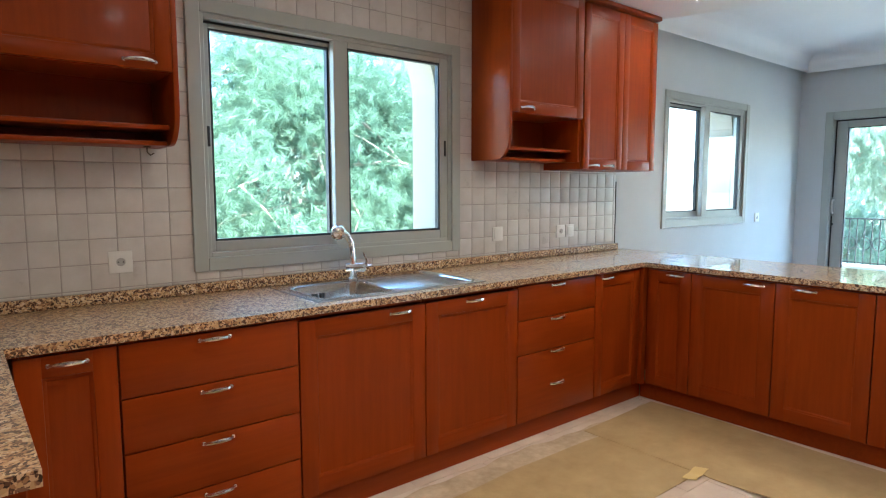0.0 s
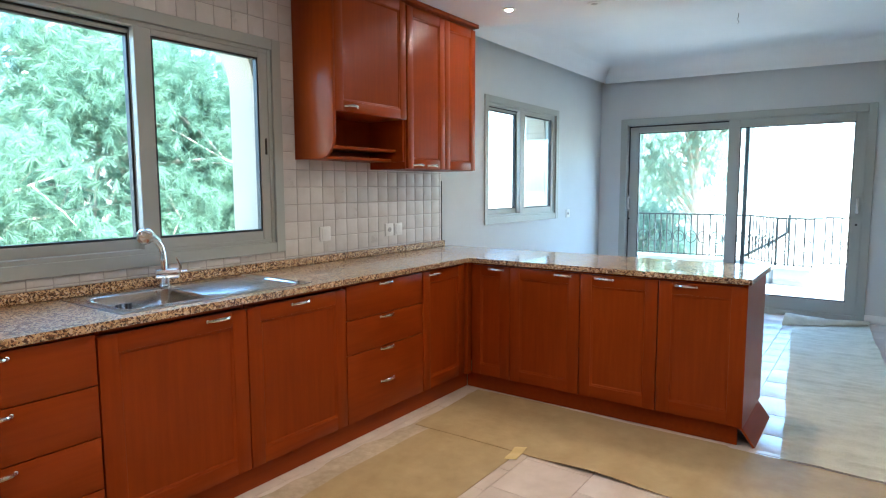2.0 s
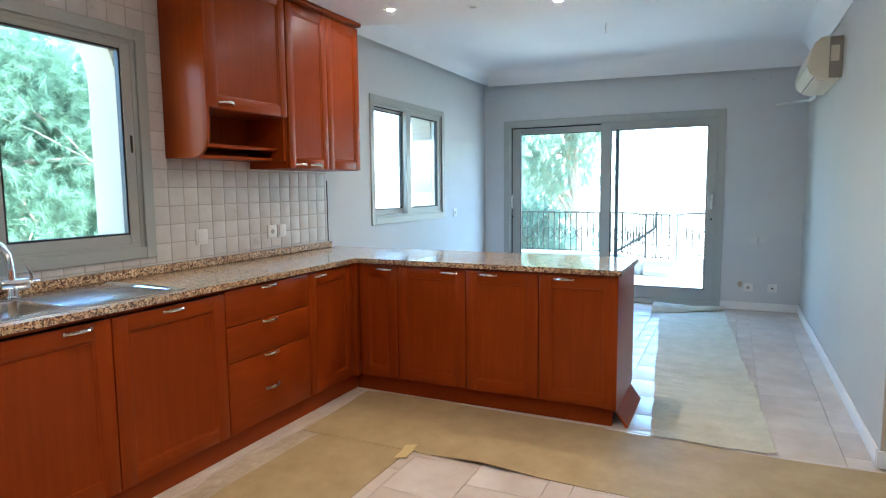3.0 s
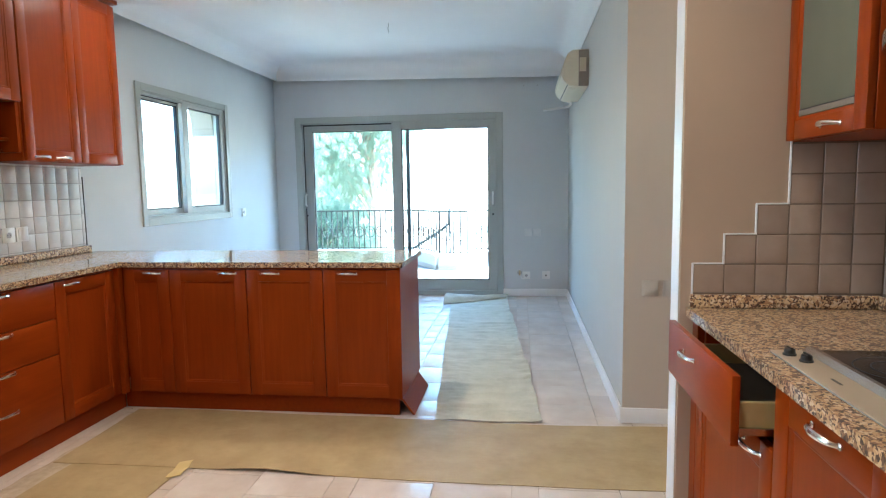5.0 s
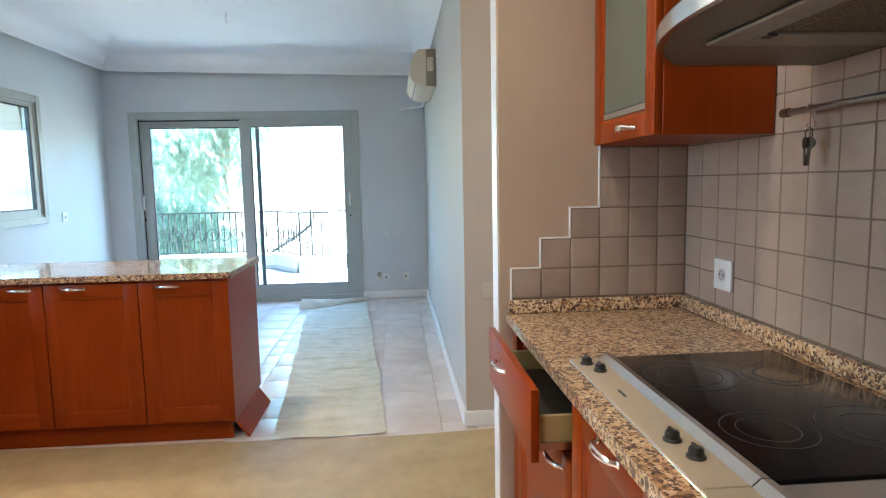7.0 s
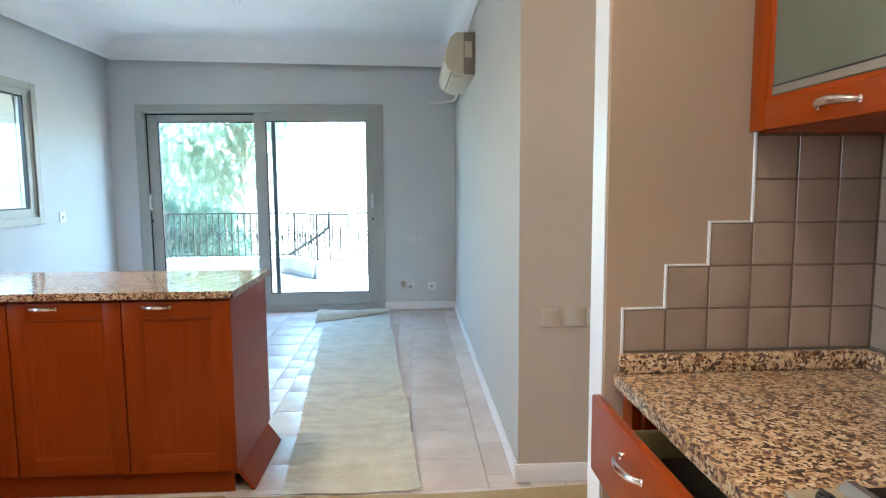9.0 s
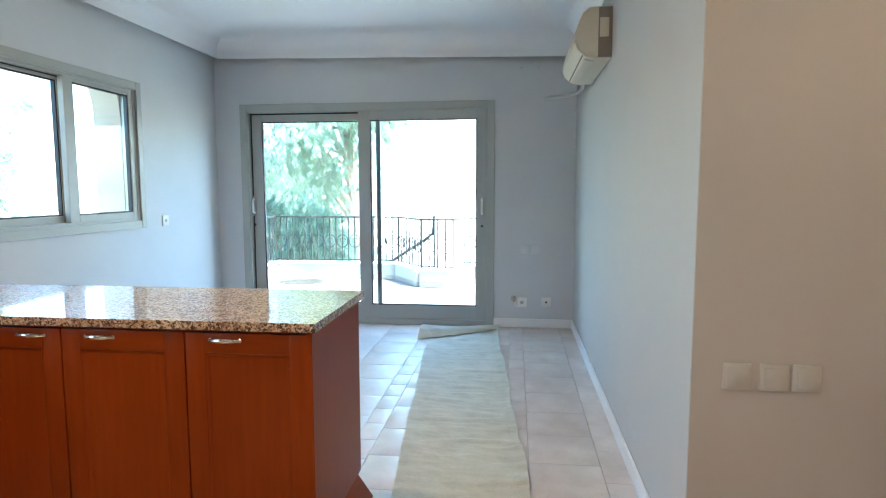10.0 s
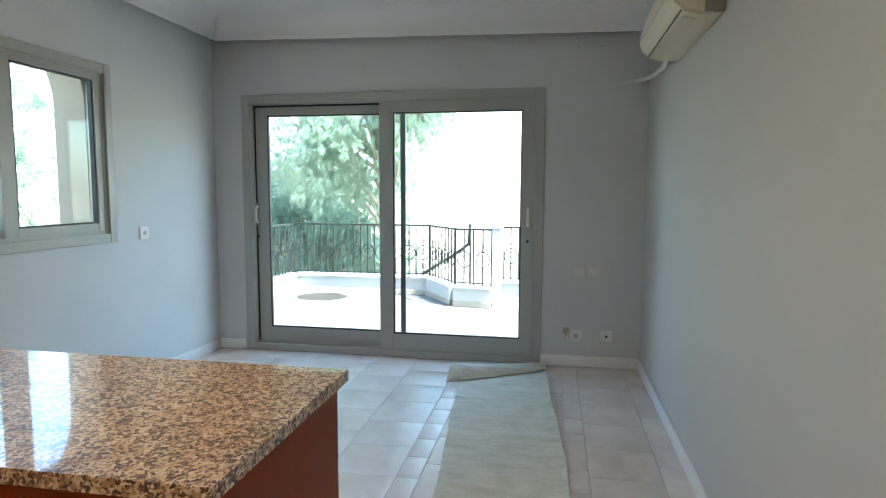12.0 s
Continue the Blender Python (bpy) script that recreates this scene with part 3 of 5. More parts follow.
def handle(parent, x, z, y=0.0):
    ob = new("handle", HANDLE)
    ob.parent = parent
    ob.location = (x, y, z)
    ob["label"] = "bowed satin metal handle"
    return ob


def framed_door(parent, x0, x1, z0, z1, rail=0.07, hole=False, mat_h=None):
    """A framed door, 20 mm thick, front at y=0: two stiles and two rails round a sunk panel with a small moulding."""
    bm = B()
    loops = []
    for o, d in ((rail - 0.0005, 0.0025), (rail + 0.005, 0.004), (rail + 0.012, 0.0095)):
        loops.append([Vector(p) for p in ((x0 + o, d, z0 + o), (x1 - o, d, z0 + o), (x1 - o, d, z1 - o), (x0 + o, d, z1 - o))])
    loops.append([Vector((p.x, 0.018, p.z)) for p in loops[-1]] if hole else loops[-1])
    vv = [[bm.verts.new(p) for p in lp] for lp in loops[:3 + int(hole)]]
    for p, q in zip(vv, vv[1:]):
        for i in range(4):
            bm.faces.new((p[i], p[(i + 1) % 4], q[(i + 1) % 4], q[i]))
    if not hole:
        bm.faces.new(vv[-1])
        bx(bm, x0 + rail + 0.001, x1 - rail - 0.001, 0.0105, 0.016, z0 + rail + 0.001, z1 - rail - 0.001)
    bmesh.ops.recalc_face_normals(bm, faces=bm.faces)
    d = part("door", bm, M_CH_Z, parent, "framed cherry door")
    for a0, a1 in ((x0, x0 + rail), (x1 - rail, x1)):
        part("stile", box(a0, a1, 0.0, 0.02, z0, z1, 0.0022, 2), M_CH_Z, d)
    for b0, b1 in ((z1 - rail, z1 - 0.0003), (z0 + 0.0003, z0 + rail)):
        part("rail", box(x0 + rail - 0.001, x1 - rail + 0.001, 0.0004, 0.0196, b0, b1, 0.0022, 2), mat_h or M_CH_X, d)
    return d


def base_unit(m, w, fronts, label, mat=None, mat_h=None, group="base cabinets"):
    """A base cabinet, w wide, front plane at y=0, body behind it. fronts: (kind, x0, x1, z0, z1, handles)."""
    mat, mat_h = mat or M_CH_Z, mat_h or M_CH_X
    top = thing("base_cabinet", m, label, "cabinet", group)
    part("side_board", box(0.0005, 0.018, 0.0215, 0.575, 0.105, 0.868, 0.001), M_CARC, top)
    part("side_board", box(w - 0.018, w - 0.0005, 0.0215, 0.575, 0.105, 0.868, 0.001), M_CARC, top)
    part("bottom_board", box(0.0185, w - 0.0185, 0.022, 0.574, 0.106, 0.123), M_CARC, top)
    part("back_board", box(0.0185, w - 0.0185, 0.560, 0.574, 0.124, 0.849), M_CARC, top)
    part("top_board", box(0.0185, w - 0.0185, 0.022, 0.10, 0.850, 0.867), M_CARC, top)
    for kind, x0, x1, z0, z1, hs in fronts:
        if kind == "door":
            d = framed_door(top, x0 + 0.0015, x1 - 0.0015, z0 + 0.0015, z1 - 0.0015, 0.07, False, mat_h)
        else:
            d = part("drawer_front", box(x0 + 0.0015, x1 - 0.0015, 0, 0.02, z0 + 0.0015, z1 - 0.0015, 0.003, 2), mat_h, top)
        for hx, hz in hs:
            handle(d, hx, hz)
    return top


ZB, ZF = 0.113, 0.858   # foot and head of the fronts
YF = 2.235              # front plane along the sink wall


def sink_at(x):
    return Matrix.Translation((x, YF, 0))


base_unit(sink_at(0.155), 0.28, [("door", 0, 0.28, ZB, ZF, [(0.140, 0.825)])], "cherry base cabinet with one narrow framed door")
base_unit(sink_at(0.438), 0.633, [("drawer", 0, 0.633, 0.672, ZF, [(0.31, 0.832)]), ("drawer", 0, 0.633, 0.482, 0.672, [(0.31, 0.645)]), ("drawer", 0, 0.633, 0.290, 0.482, [(0.31, 0.455)]), ("drawer", 0, 0.633, ZB, 0.290, [(0.31, 0.263)])], "cherry base cabinet with four plain drawers")
base_unit(sink_at(1.074), 0.625, [("door", 0, 0.625, ZB, ZF - 0.012, [(0.485, 0.820)])], "cherry cabinet under the sink with one wide framed door")
base_unit(sink_at(1.702), 0.603, [("door", 0, 0.603, ZB, ZF - 0.012, [(0.302, 0.822)])], "cherry cabinet with one wide framed door beside the sink cabinet")
base_unit(sink_at(2.309), 0.650, [("drawer", 0, 0.650, 0.670, ZF, [(0.315, 0.838)]), ("drawer", 0, 0.650, 0.484, 0.670, [(0.315, 0.652)]), ("drawer", 0, 0.650, ZB, 0.484, [(0.315, 0.470), (0.315, 0.285)])], "cherry base cabinet with plain drawers near the corner")
base_unit(sink_at(2.963), 0.468, [("door", 0, 0.455, ZB, ZF, [(0.115, 0.830)])], "cherry corner cabinet with one framed door")

# units under the bar, fronts facing -x; local x runs to -y
def bar_at(y):
    return Matrix.Translation((3.455, y, 0)) @ pose(0, 0, 0, 0, 0, -90)


base_unit(bar_at(2.212), 0.298, [("door", 0.008, 0.298, ZB, ZF, [(0.195, 0.832)])], "cherry corner cabinet with one narrow framed door", M_CH_Z, M_CH_Y, "bar cabinets")
base_unit(bar_at(1.912), 0.474, [("door", 0, 0.474, ZB, ZF, [(0.362, 0.832)])], "cherry cabinet under the granite bar, one framed door", M_CH_Z, M_CH_Y, "bar cabinets")
base_unit(bar_at(1.436), 0.456, [("door", 0, 0.456, ZB, ZF, [(0.145, 0.832)])], "cherry cabinet under the granite bar, one framed door", M_CH_Z, M_CH_Y, "bar cabinets")
base_unit(bar_at(0.978), 0.420, [("door", 0, 0.440, ZB, ZF, [(0.145, 0.832)])], "cherry cabinet at the bar's free end, one framed door", M_CH_Z, M_CH_Y, "bar cabinets")
tagged(part("corner_post", box(3.425, 3.47, 2.214, 2.262, 0.106, 0.866, 0.002), M_CH_Z), "cherry corner post between two cabinet runs", "filler")
end_panel = part("end_panel", box(3.456, 4.060, 0.532, 0.5555, 0.105, 0.868, 0.002), M_CH_Z)
tagged(end_panel, "reddish cherry end panel closing the bar", "panel")
back_panel = part("back_panel", box(4.042, 4.060, 0.557, 2.83, 0.0, 0.868, 0.002), M_CH_Z)
tagged(back_panel, "cherry panel on the living-room side of the bar", "panel")
# left leg under the worktop
tagged(part("side_cabinet", box(XW + 0.002, 0.115, 1.262, 2.23, 0.105, 0.868, 0.003), M_CH_Z), "cherry base cabinet with a plain end panel", "cabinet")


def plinth(name, bm, label):
    return tagged(part(name, bm, M_CH_X), label, "plinth")


plinth("plinth_board", box(0.12, 3.498, 2.268, 2.286, 0.0, 0.105, 0.002), "dark cherry plinth board along the sink cabinets")
plinth("plinth_board", box(3.500, 3.518, 0.56, 2.266, 0.0, 0.105, 0.002), "dark cherry plinth board along the bar")
plinth("plinth_board", box(0.08, 0.098, 1.30, 2.266, 0.0, 0.105, 0.002), "dark cherry plinth board along the side cabinet")
# the loose board at the bar's end leans out at its foot
lb = B()
rings(lb, [[Vector((x, 0.548, 0.113)), Vector((x, 0.560, 0.108)), Vector((x, 0.484, 0.0)), Vector((x, 0.472, 0.004))] for x in (3.505, 4.03)])
tagged(part("loose_plinth_board", lb, M_CH_X), "loose cherry plinth board leaning out from the bar's end", "plinth")

# ---- granite worktops ----
def in_top(x, y):
    if 1.215 < x < 1.635 and 2.31 < y < 2.74:
        return False
    return (x < 0.135 and y > 1.24) or y > 2.215 or (x > 3.435 and y > 0.513)


top_xs = [XW + 0.002, 0.135, 1.215, 1.635, 3.435, 4.093]
top_ys = [0.513, 1.24, 2.215, 2.31, 2.74, 2.832]
tagged(part("worktop", slab(top_xs, top_ys, in_top, 0.870, ZT, 0.008, 3), M_GRANITE), "polished brown speckled granite worktop running round into a bar", "worktop")
tagged(part("upstand", box(XW + 0.002, 4.015, 2.817, 2.8385, ZT + 0.0005, 0.947, 0.006, 3), M_GRANITE_H), "low granite upstand along the tiled wall", "upstand")
tagged(part("worktop", slab([XW + 0.002, XP - 0.002], [YK + 0.002, -0.685], lambda x, y: True, 0.870, ZT, 0.008, 3), M_GRANITE), "polished brown speckled granite worktop under the hob", "worktop")
tagged(part("upstand", box(XP - 0.022, XP - 0.001, YK + 0.022, -0.693, ZT + 0.0005, 0.9445, 0.005, 3), M_GRANITE), "low granite upstand on the short wall", "upstand")
tagged(part("upstand", box(XW + 0.002, XP - 0.001, YK + 0.001, YK + 0.0215, ZT + 0.0005, 0.9445, 0.005, 3), M_GRANITE), "low granite upstand behind the hob", "upstand")


# ---- upper cabinets ----
def side_profile(depth, z0, z1):
    """The end board of a wall unit: its lower front corner sweeps back in a curve."""
    pts = [(0.0, z1), (0.0, z0 + 0.14)]
    for k in range(1, 9):
        a = math.pi / 2 * k / 8
        pts.append((0.11 * (1 - math.cos(a)), z0 + 0.14 - 0.14 * math.sin(a)))
    pts += [(depth, z0), (depth, z1)]
    return pts


def curved_side(x0, x1, depth, z0, z1):
    bm = B()
    prof = side_profile(depth, z0, z1)
    rings(bm, [[Vector((x, y, z)) for y, z in prof] for x in (x0, x1)])
    es = [e for e in bm.edges if len(e.link_faces) == 2 and e.calc_face_angle(0) > 1.0]
    bmesh.ops.bevel(bm, geom=es, offset=0.002, segments=2, profile=0.5, affect="EDGES", clamp_overlap=True)
    return bm


def niche_unit(m, w, ends, z0, zd, z1, door_x, hx, label):
    """A wall unit: a lift-up framed door over an open niche with a shelf; ends: which sides have the curved board."""
    top = thing("wall_cabinet", m, label, "cabinet", "wall cabinets")
    for side, x0 in (("l", 0.0), ("r", w - 0.02)):
        if side in ends:
            part("end_board", curved_side(x0, x0 + 0.02, 0.325, z0, z1 - 0.002), M_CH_Z, top)
        else:
            part("end_board", box(x0, x0 + 0.02, 0.022, 0.325, z0, z1 - 0.002, 0.001), M_CH_Z, top)
    part("bottom_board", box(0.0205, w - 0.0205, 0.022, 0.311, zd - 0.002, zd + 0.016, 0.001), M_CARC, top)
    part("top_board", box(0.0205, w - 0.0205, 0.022, 0.324, z1 - 0.022, z1 - 0.004, 0.001), M_CARC, top)
    part("back_board", box(0.0205, w - 0.0205, 0.312, 0.324, z0 + 0.02, z1 - 0.023, 0.001), M_CARC, top)
    part("shelf", box(0.0205, w - 0.0205, 0.075, 0.311, z0 + 0.060, z0 + 0.078, 0.003, 2), M_CH_X, top)
    part("rail", box(0.0205, w - 0.0205, 0.115, 0.324, z0 + 0.001, z0 + 0.019, 0.004, 2), M_CH_X, top)
    d = framed_door(top, door_x[0], door_x[1], zd, z1 - 0.004, 0.06)
    handle(d, hx, zd + 0.028)
    return top


YU = 2.512
niche_unit(Matrix.Translation((2.513, YU, 0)), 0.650, "l", 1.533, 1.800, 2.53, (0.0215, 0.6485), 0.145, "cherry wall cabinet with a lift-up door over an open niche")
niche_unit(Matrix.Translation((XW + 0.002, YU - 0.01, 0)), 0.740 - XW - 0.002, "r", 1.533, 1.800, 2.53, (0.62, 0.740 - XW - 0.0225), 1.155, "cherry wall cabinet with an open niche and curved end board")
wc = thing("wall_cabinet", Matrix.Translation((3.166, YU, 0)), "tall cherry wall cabinet with two framed doors", "cabinet", "wall cabinets")
bmc = B()
bx(bmc, 0.0, 0.812, 0.0215, 0.326, 1.488, 2.528, 0.002)
part("body", bmc, M_CH_Z, wc)
for a, b, hx in ((0.008, 0.421, 0.27), (0.424, 0.812, 0.115)):
    handle(framed_door(wc, a, b, 1.492, 2.516, 0.06), hx, 1.512)
crown = B()
bx(crown, 2.505, 3.995, YU - 0.022, 2.838, 2.531, 2.5595, 0.006, 2)
tagged(part("crown_moulding", crown, M_CH_X), "dark cherry moulding along the top of the wall cabinets", "moulding")
crown = B()
bx(crown, XW + 0.002, 0.755, YU - 0.032, 2.838, 2.531, 2.5595, 0.006, 2)
tagged(part("crown_moulding", crown, M_CH_X), "dark cherry moulding along the top of the wall cabinet", "moulding")

# glazed wall cabinet by the hood, fronts facing +y
SOUTHM = Matrix.Translation((XP - 0.003, -0.975, 0)) @ pose(0, 0, 0, 0, 0, 180)
gc = thing("glazed_cabinet", SOUTHM, "cherry wall cabinet with a frosted glass door", "cabinet")
for a, b in ((0.0, 0.018), (0.437, 0.455)):
    part("side_board", box(a, b, 0.0215, 0.312, 1.437, 2.53, 0.0015), M_CH_Z, gc)
part("bottom_board", box(0.0185, 0.4365, 0.022, 0.311, 1.438, 1.456), M_CH_X, gc)
part("top_board", box(0.0185, 0.4365, 0.022, 0.311, 2.51, 2.529), M_CH_X, gc)
part("back_board", box(0.0185, 0.4365, 0.300, 0.311, 1.457, 2.509), M_CH_Z, gc)
gd = framed_door(gc, 0.002, 0.453, 1.439, 2.526, 0.058, True)
part("glass_panel", box(0.058, 0.397, 0.009, 0.013, 1.495, 2.47), M_FROST, gd, "frosted greenish glass")
# reflection at the glass's foot, put in as a pale strip and dark line
part("reflection_strip", box(0.072, 0.383, 0.0062, 0.0086, 1.5105, 1.5265, 0.0005), M_REFLECTION, gd, "pale strip along the foot of the glass")
part("reflection_line", box(0.072, 0.383, 0.0062, 0.0086, 1.5268, 1.5295), M_GASKET, gd)
handle(gd, 0.285, 1.466)
part("shelf", box(0.02, 0.435, 0.03, 0.298, 1.83, 1.848), M_CARC, gc)
part("shelf", box(0.02, 0.435, 0.03, 0.298, 2.17, 2.188), M_CARC, gc)

# ---- hob side base cabinets (fronts facing +y); local x runs to -x ----
def hob_at(x):
    return Matrix.Translation((x, -0.708, 0)) @ pose(0, 0, 0, 0, 0, 180)


dc = base_unit(hob_at(2.195), 0.600, [("door", 0, 0.600, ZB, 0.695, [(0.49, 0.662)])], "cherry base cabinet with an open drawer above a door", M_CH_Z, M_CH_X, "hob cabinets")
dr = part("drawer_front", box(-0.012, 0.586, -0.088, -0.068, 0.697, 0.867, 0.003, 2), M_CH_X, dc, "cherry drawer front, pulled open")
handle(dr, 0.235, 0.815, -0.088)
bm = B()
bx(bm, 0.03, 0.042, -0.0675, 0.40, 0.732, 0.800, 0.002)
bx(bm, 0.558, 0.570, -0.0675, 0.40, 0.732, 0.800, 0.002)
bx(bm, 0.0425, 0.5575, 0.388, 0.400, 0.732, 0.800, 0.001)
part("drawer_box", bm, plastic("pale_drawer_liner", (0.46, 0.39, 0.19), 0.45), dr, "pale yellowish drawer box")
# the worktop's shadow over the drawer is put into this dark colour
bm = box(0.0425, 0.5575, -0.067, 0.3875, 0.732, 0.740, 0.001)
part("drawer_bottom", bm, plastic("shaded_drawer_bottom", (0.07, 0.065, 0.055), 0.6), dr, "ribbed drawer bottom, the worktop's shadow in its colour")
for a, b in ((0.020, 0.0295), (0.5705, 0.580)):
    part("runner", box(a, b, -0.0675, 0.45, 0.722, 0.74, 0.001), M_STEEL, dr, "grey metal drawer runner")
base_unit(hob_at(1.592), 0.455, [("door", 0, 0.455, ZB, ZF, [(0.235, 0.835)])], "cherry base cabinet under the hob, one framed door", M_CH_Z, M_CH_X, "hob cabinets")
base_unit(hob_at(1.135), 0.455, [("door", 0, 0.455, ZB, ZF, [(0.12, 0.835)])], "cherry base cabinet under the hob, one framed door", M_CH_Z, M_CH_X, "hob cabinets")
base_unit(hob_at(0.678), 0.60, [("door", 0, 0.60, ZB, ZF, [(0.14, 0.825)])], "cherry base cabinet beside the hob", M_CH_Z, M_CH_X, "hob cabinets")
base_unit(hob_at(0.076), 0.60, [("door", 0, 0.60, ZB, ZF, [(0.14, 0.825)])], "cherry base cabinet beside the hob", M_CH_Z, M_CH_X, "hob cabinets")
tagged(part("filler_strip", box(2.197, XP - 0.001, -0.73, -0.708, 0.105, 0.868, 0.001), M_CH_Z), "narrow cherry filler strip beside the short wall", "filler")
plinth("plinth_board", box(XW + 0.01, XP - 0.001, -0.775, -0.757, 0.0, 0.105, 0.002), "dark cherry plinth board under the hob cabinets")

# ---- sink and tap ----
def rounded(cx, cy, hx, hy, r, n=10):
    """Points of a rounded rectangle, counter-clockwise."""
    out = []
    for sx, sy, a0 in ((1, 1, 0), (-1, 1, 90), (-1, -1, 180), (1, -1, 270)):
        for k in range(n):
            a = radians(a0 + 90 * k / (n - 1))
            out.append((cx + sx * (hx - r) + r * math.cos(a), cy + sy * (hy - r) + r * math.sin(a)))
    return out


def to_rect(p, c, x0, x1, y0, y1):
    """Where the ray from c through p leaves the rectangle."""
    dx, dy = p[0] - c[0], p[1] - c[1]
    ts = []
    if abs(dx) > 1e-9:
        ts.append(((x1 if dx > 0 else x0) - c[0]) / dx)
    if abs(dy) > 1e-9:
        ts.append(((y1 if dy > 0 else y0) - c[1]) / dy)
    t = min(ts)
    return c[0] + dx * t, c[1] + dy * t


def sink():
    X0, X1, Y0, Y1 = 1.187, 2.110, 2.280, 2.775
    c = (1.425, 2.525)
    bowl = rounded(c[0], c[1], 0.185, 0.190, 0.06)
    # corners of the rim belong to the outline too
    outer = [to_rect(p, c, X0, X1, Y0, Y1) for p in bowl]
    for cxy in ((X0, Y0), (X1, Y0), (X0, Y1), (X1, Y1)):
        k = min(range(len(outer)), key=lambda i: (outer[i][0] - cxy[0]) ** 2 + (outer[i][1] - cxy[1]) ** 2)
        outer[k] = cxy
    z = ZT
    loops = [[Vector((x, y, z + 0.0006)) for x, y in outer], [Vector((x + (0.002 if x < c[0] else -0.002), y + (0.002 if y < c[1] else -0.002), z + 0.0045)) for x, y in outer]]
    for grow, dz in ((0.006, 0.0045), (0.0, 0.001), (-0.004, -0.012), (-0.012, -0.13), (-0.03, -0.155), (-0.07, -0.162)):
        loops.append([Vector((c[0] + (x - c[0]) * (1 + grow / 0.185), c[1] + (y - c[1]) * (1 + grow / 0.185), z + dz)) for x, y in bowl])
    top = thing("sink", None, "inset stainless steel sink with one bowl and a drainer", "sink")
    part("basin", rings(B(), loops, True, False, True), M_STEEL, top)
    for k in range(9):
        y = 2.335 + k * 0.046
        bm = tube(B(), [(1.68, y, z + 0.0015), (1.72, y, z + 0.0035), (2.03, y, z + 0.0035), (2.06, y, z + 0.0015)], 0.006, 8, 0.4)
        part("drainer_rib", bm, M_STEEL, top)
    ramp_bm = rings(B(), [[Vector((2.040, y, z + 0.0046)), Vector((2.070, y, z + 0.0046)), Vector((2.070, y, z + 0.013)), Vector((2.062, y, z + 0.014)), Vector((2.050, y, z + 0.010))] for y in (2.315, 2.745)])
    part("drainer_edge", ramp_bm, M_CHROME, top, "bright upturned end of the drainer")
    for x in (1.375, 1.388, 1.415, 1.428):
        part("overflow_slot", box(x, x + 0.009, 2.698, 2.7075, 0.832, 0.860, 0.001), M_DARKHOLE, top)
    bm = B()
    for r in ((X0 - 0.004, X1 + 0.004, Y0 - 0.004, Y0 - 0.0002), (X0 - 0.004, X1 + 0.004, Y1 + 0.0002, Y1 + 0.004), (X0 - 0.004, X0 - 0.0002, Y0, Y1), (X1 + 0.0002, X1 + 0.004, Y0, Y1)):
        bx(bm, *r, z + 0.0003, z + 0.0016, 0.0004)
    part("seal", bm, M_DARK_LINE, top, "dark sealant line round the rim")
    part("drain", turned(B(), [(0.045, 0.0), (0.045, 0.003), (0.03, 0.004), (0.02, 0.0015)], 24, Matrix.Translation((c[0], c[1], z - 0.1615))), M_CHROME, top)


sink()


def tap():
    top = thing("tap", Matrix.Translation((1.618, 2.742, ZT + 0.0046)) @ Matrix.Scale(1.1, 4), "chrome single-lever tap with a pull-out spray head", "tap")
    part("base", turned(B(), [(0.026, 0.0), (0.026, 0.006), (0.021, 0.012), (0.021, 0.062), (0.018, 0.066)], 24), M_CHROME, top)
    bm = B()
    turned(bm, [(0.017, -0.035), (0.022, -0.032), (0.022, 0.055), (0.019, 0.06)], 20, Matrix.Translation((0, 0, 0.055)) @ pose(0, 0, 0, 0, 90, -25))
    part("valve_body", bm, M_CHROME, top)
    bm = B()
    tube(bm, [(0.0, 0, 0.06), (0.0, 0, 0.10), (-0.002, -0.001, 0.145), (-0.014, -0.008, 0.178), (-0.045, -0.025, 0.208), (-0.085, -0.047, 0.230)], [0.0145, 0.0145, 0.0145, 0.0155, 0.017, 0.019], 16)
    part("spout", bm, M_CHROME, top)
    bm = B()
    turned(bm, [(0.010, -0.033), (0.024, -0.026), (0.033, -0.010), (0.034, 0.004), (0.030, 0.017), (0.024, 0.021), (0.020, 0.015), (0.007, 0.014)], 24, Matrix.Translation((-0.106, -0.062, 0.226)) @ Vector((-0.55, -0.80, -0.18)).to_track_quat("Z", "Y").to_matrix().to_4x4())
    part("spray_head", bm, M_CHROME, top)
    bm = B()
    tube(bm, [(0.055, -0.024, 0.058), (0.062, -0.026, 0.085), (0.050, -0.018, 0.125)], [0.008, 0.006, 0.005], 10)
    tube(bm, [(0.058, -0.024, 0.06), (0.085, -0.034, 0.062)], 0.004, 8)
    part("lever", bm, M_CHROME, top)


tap()

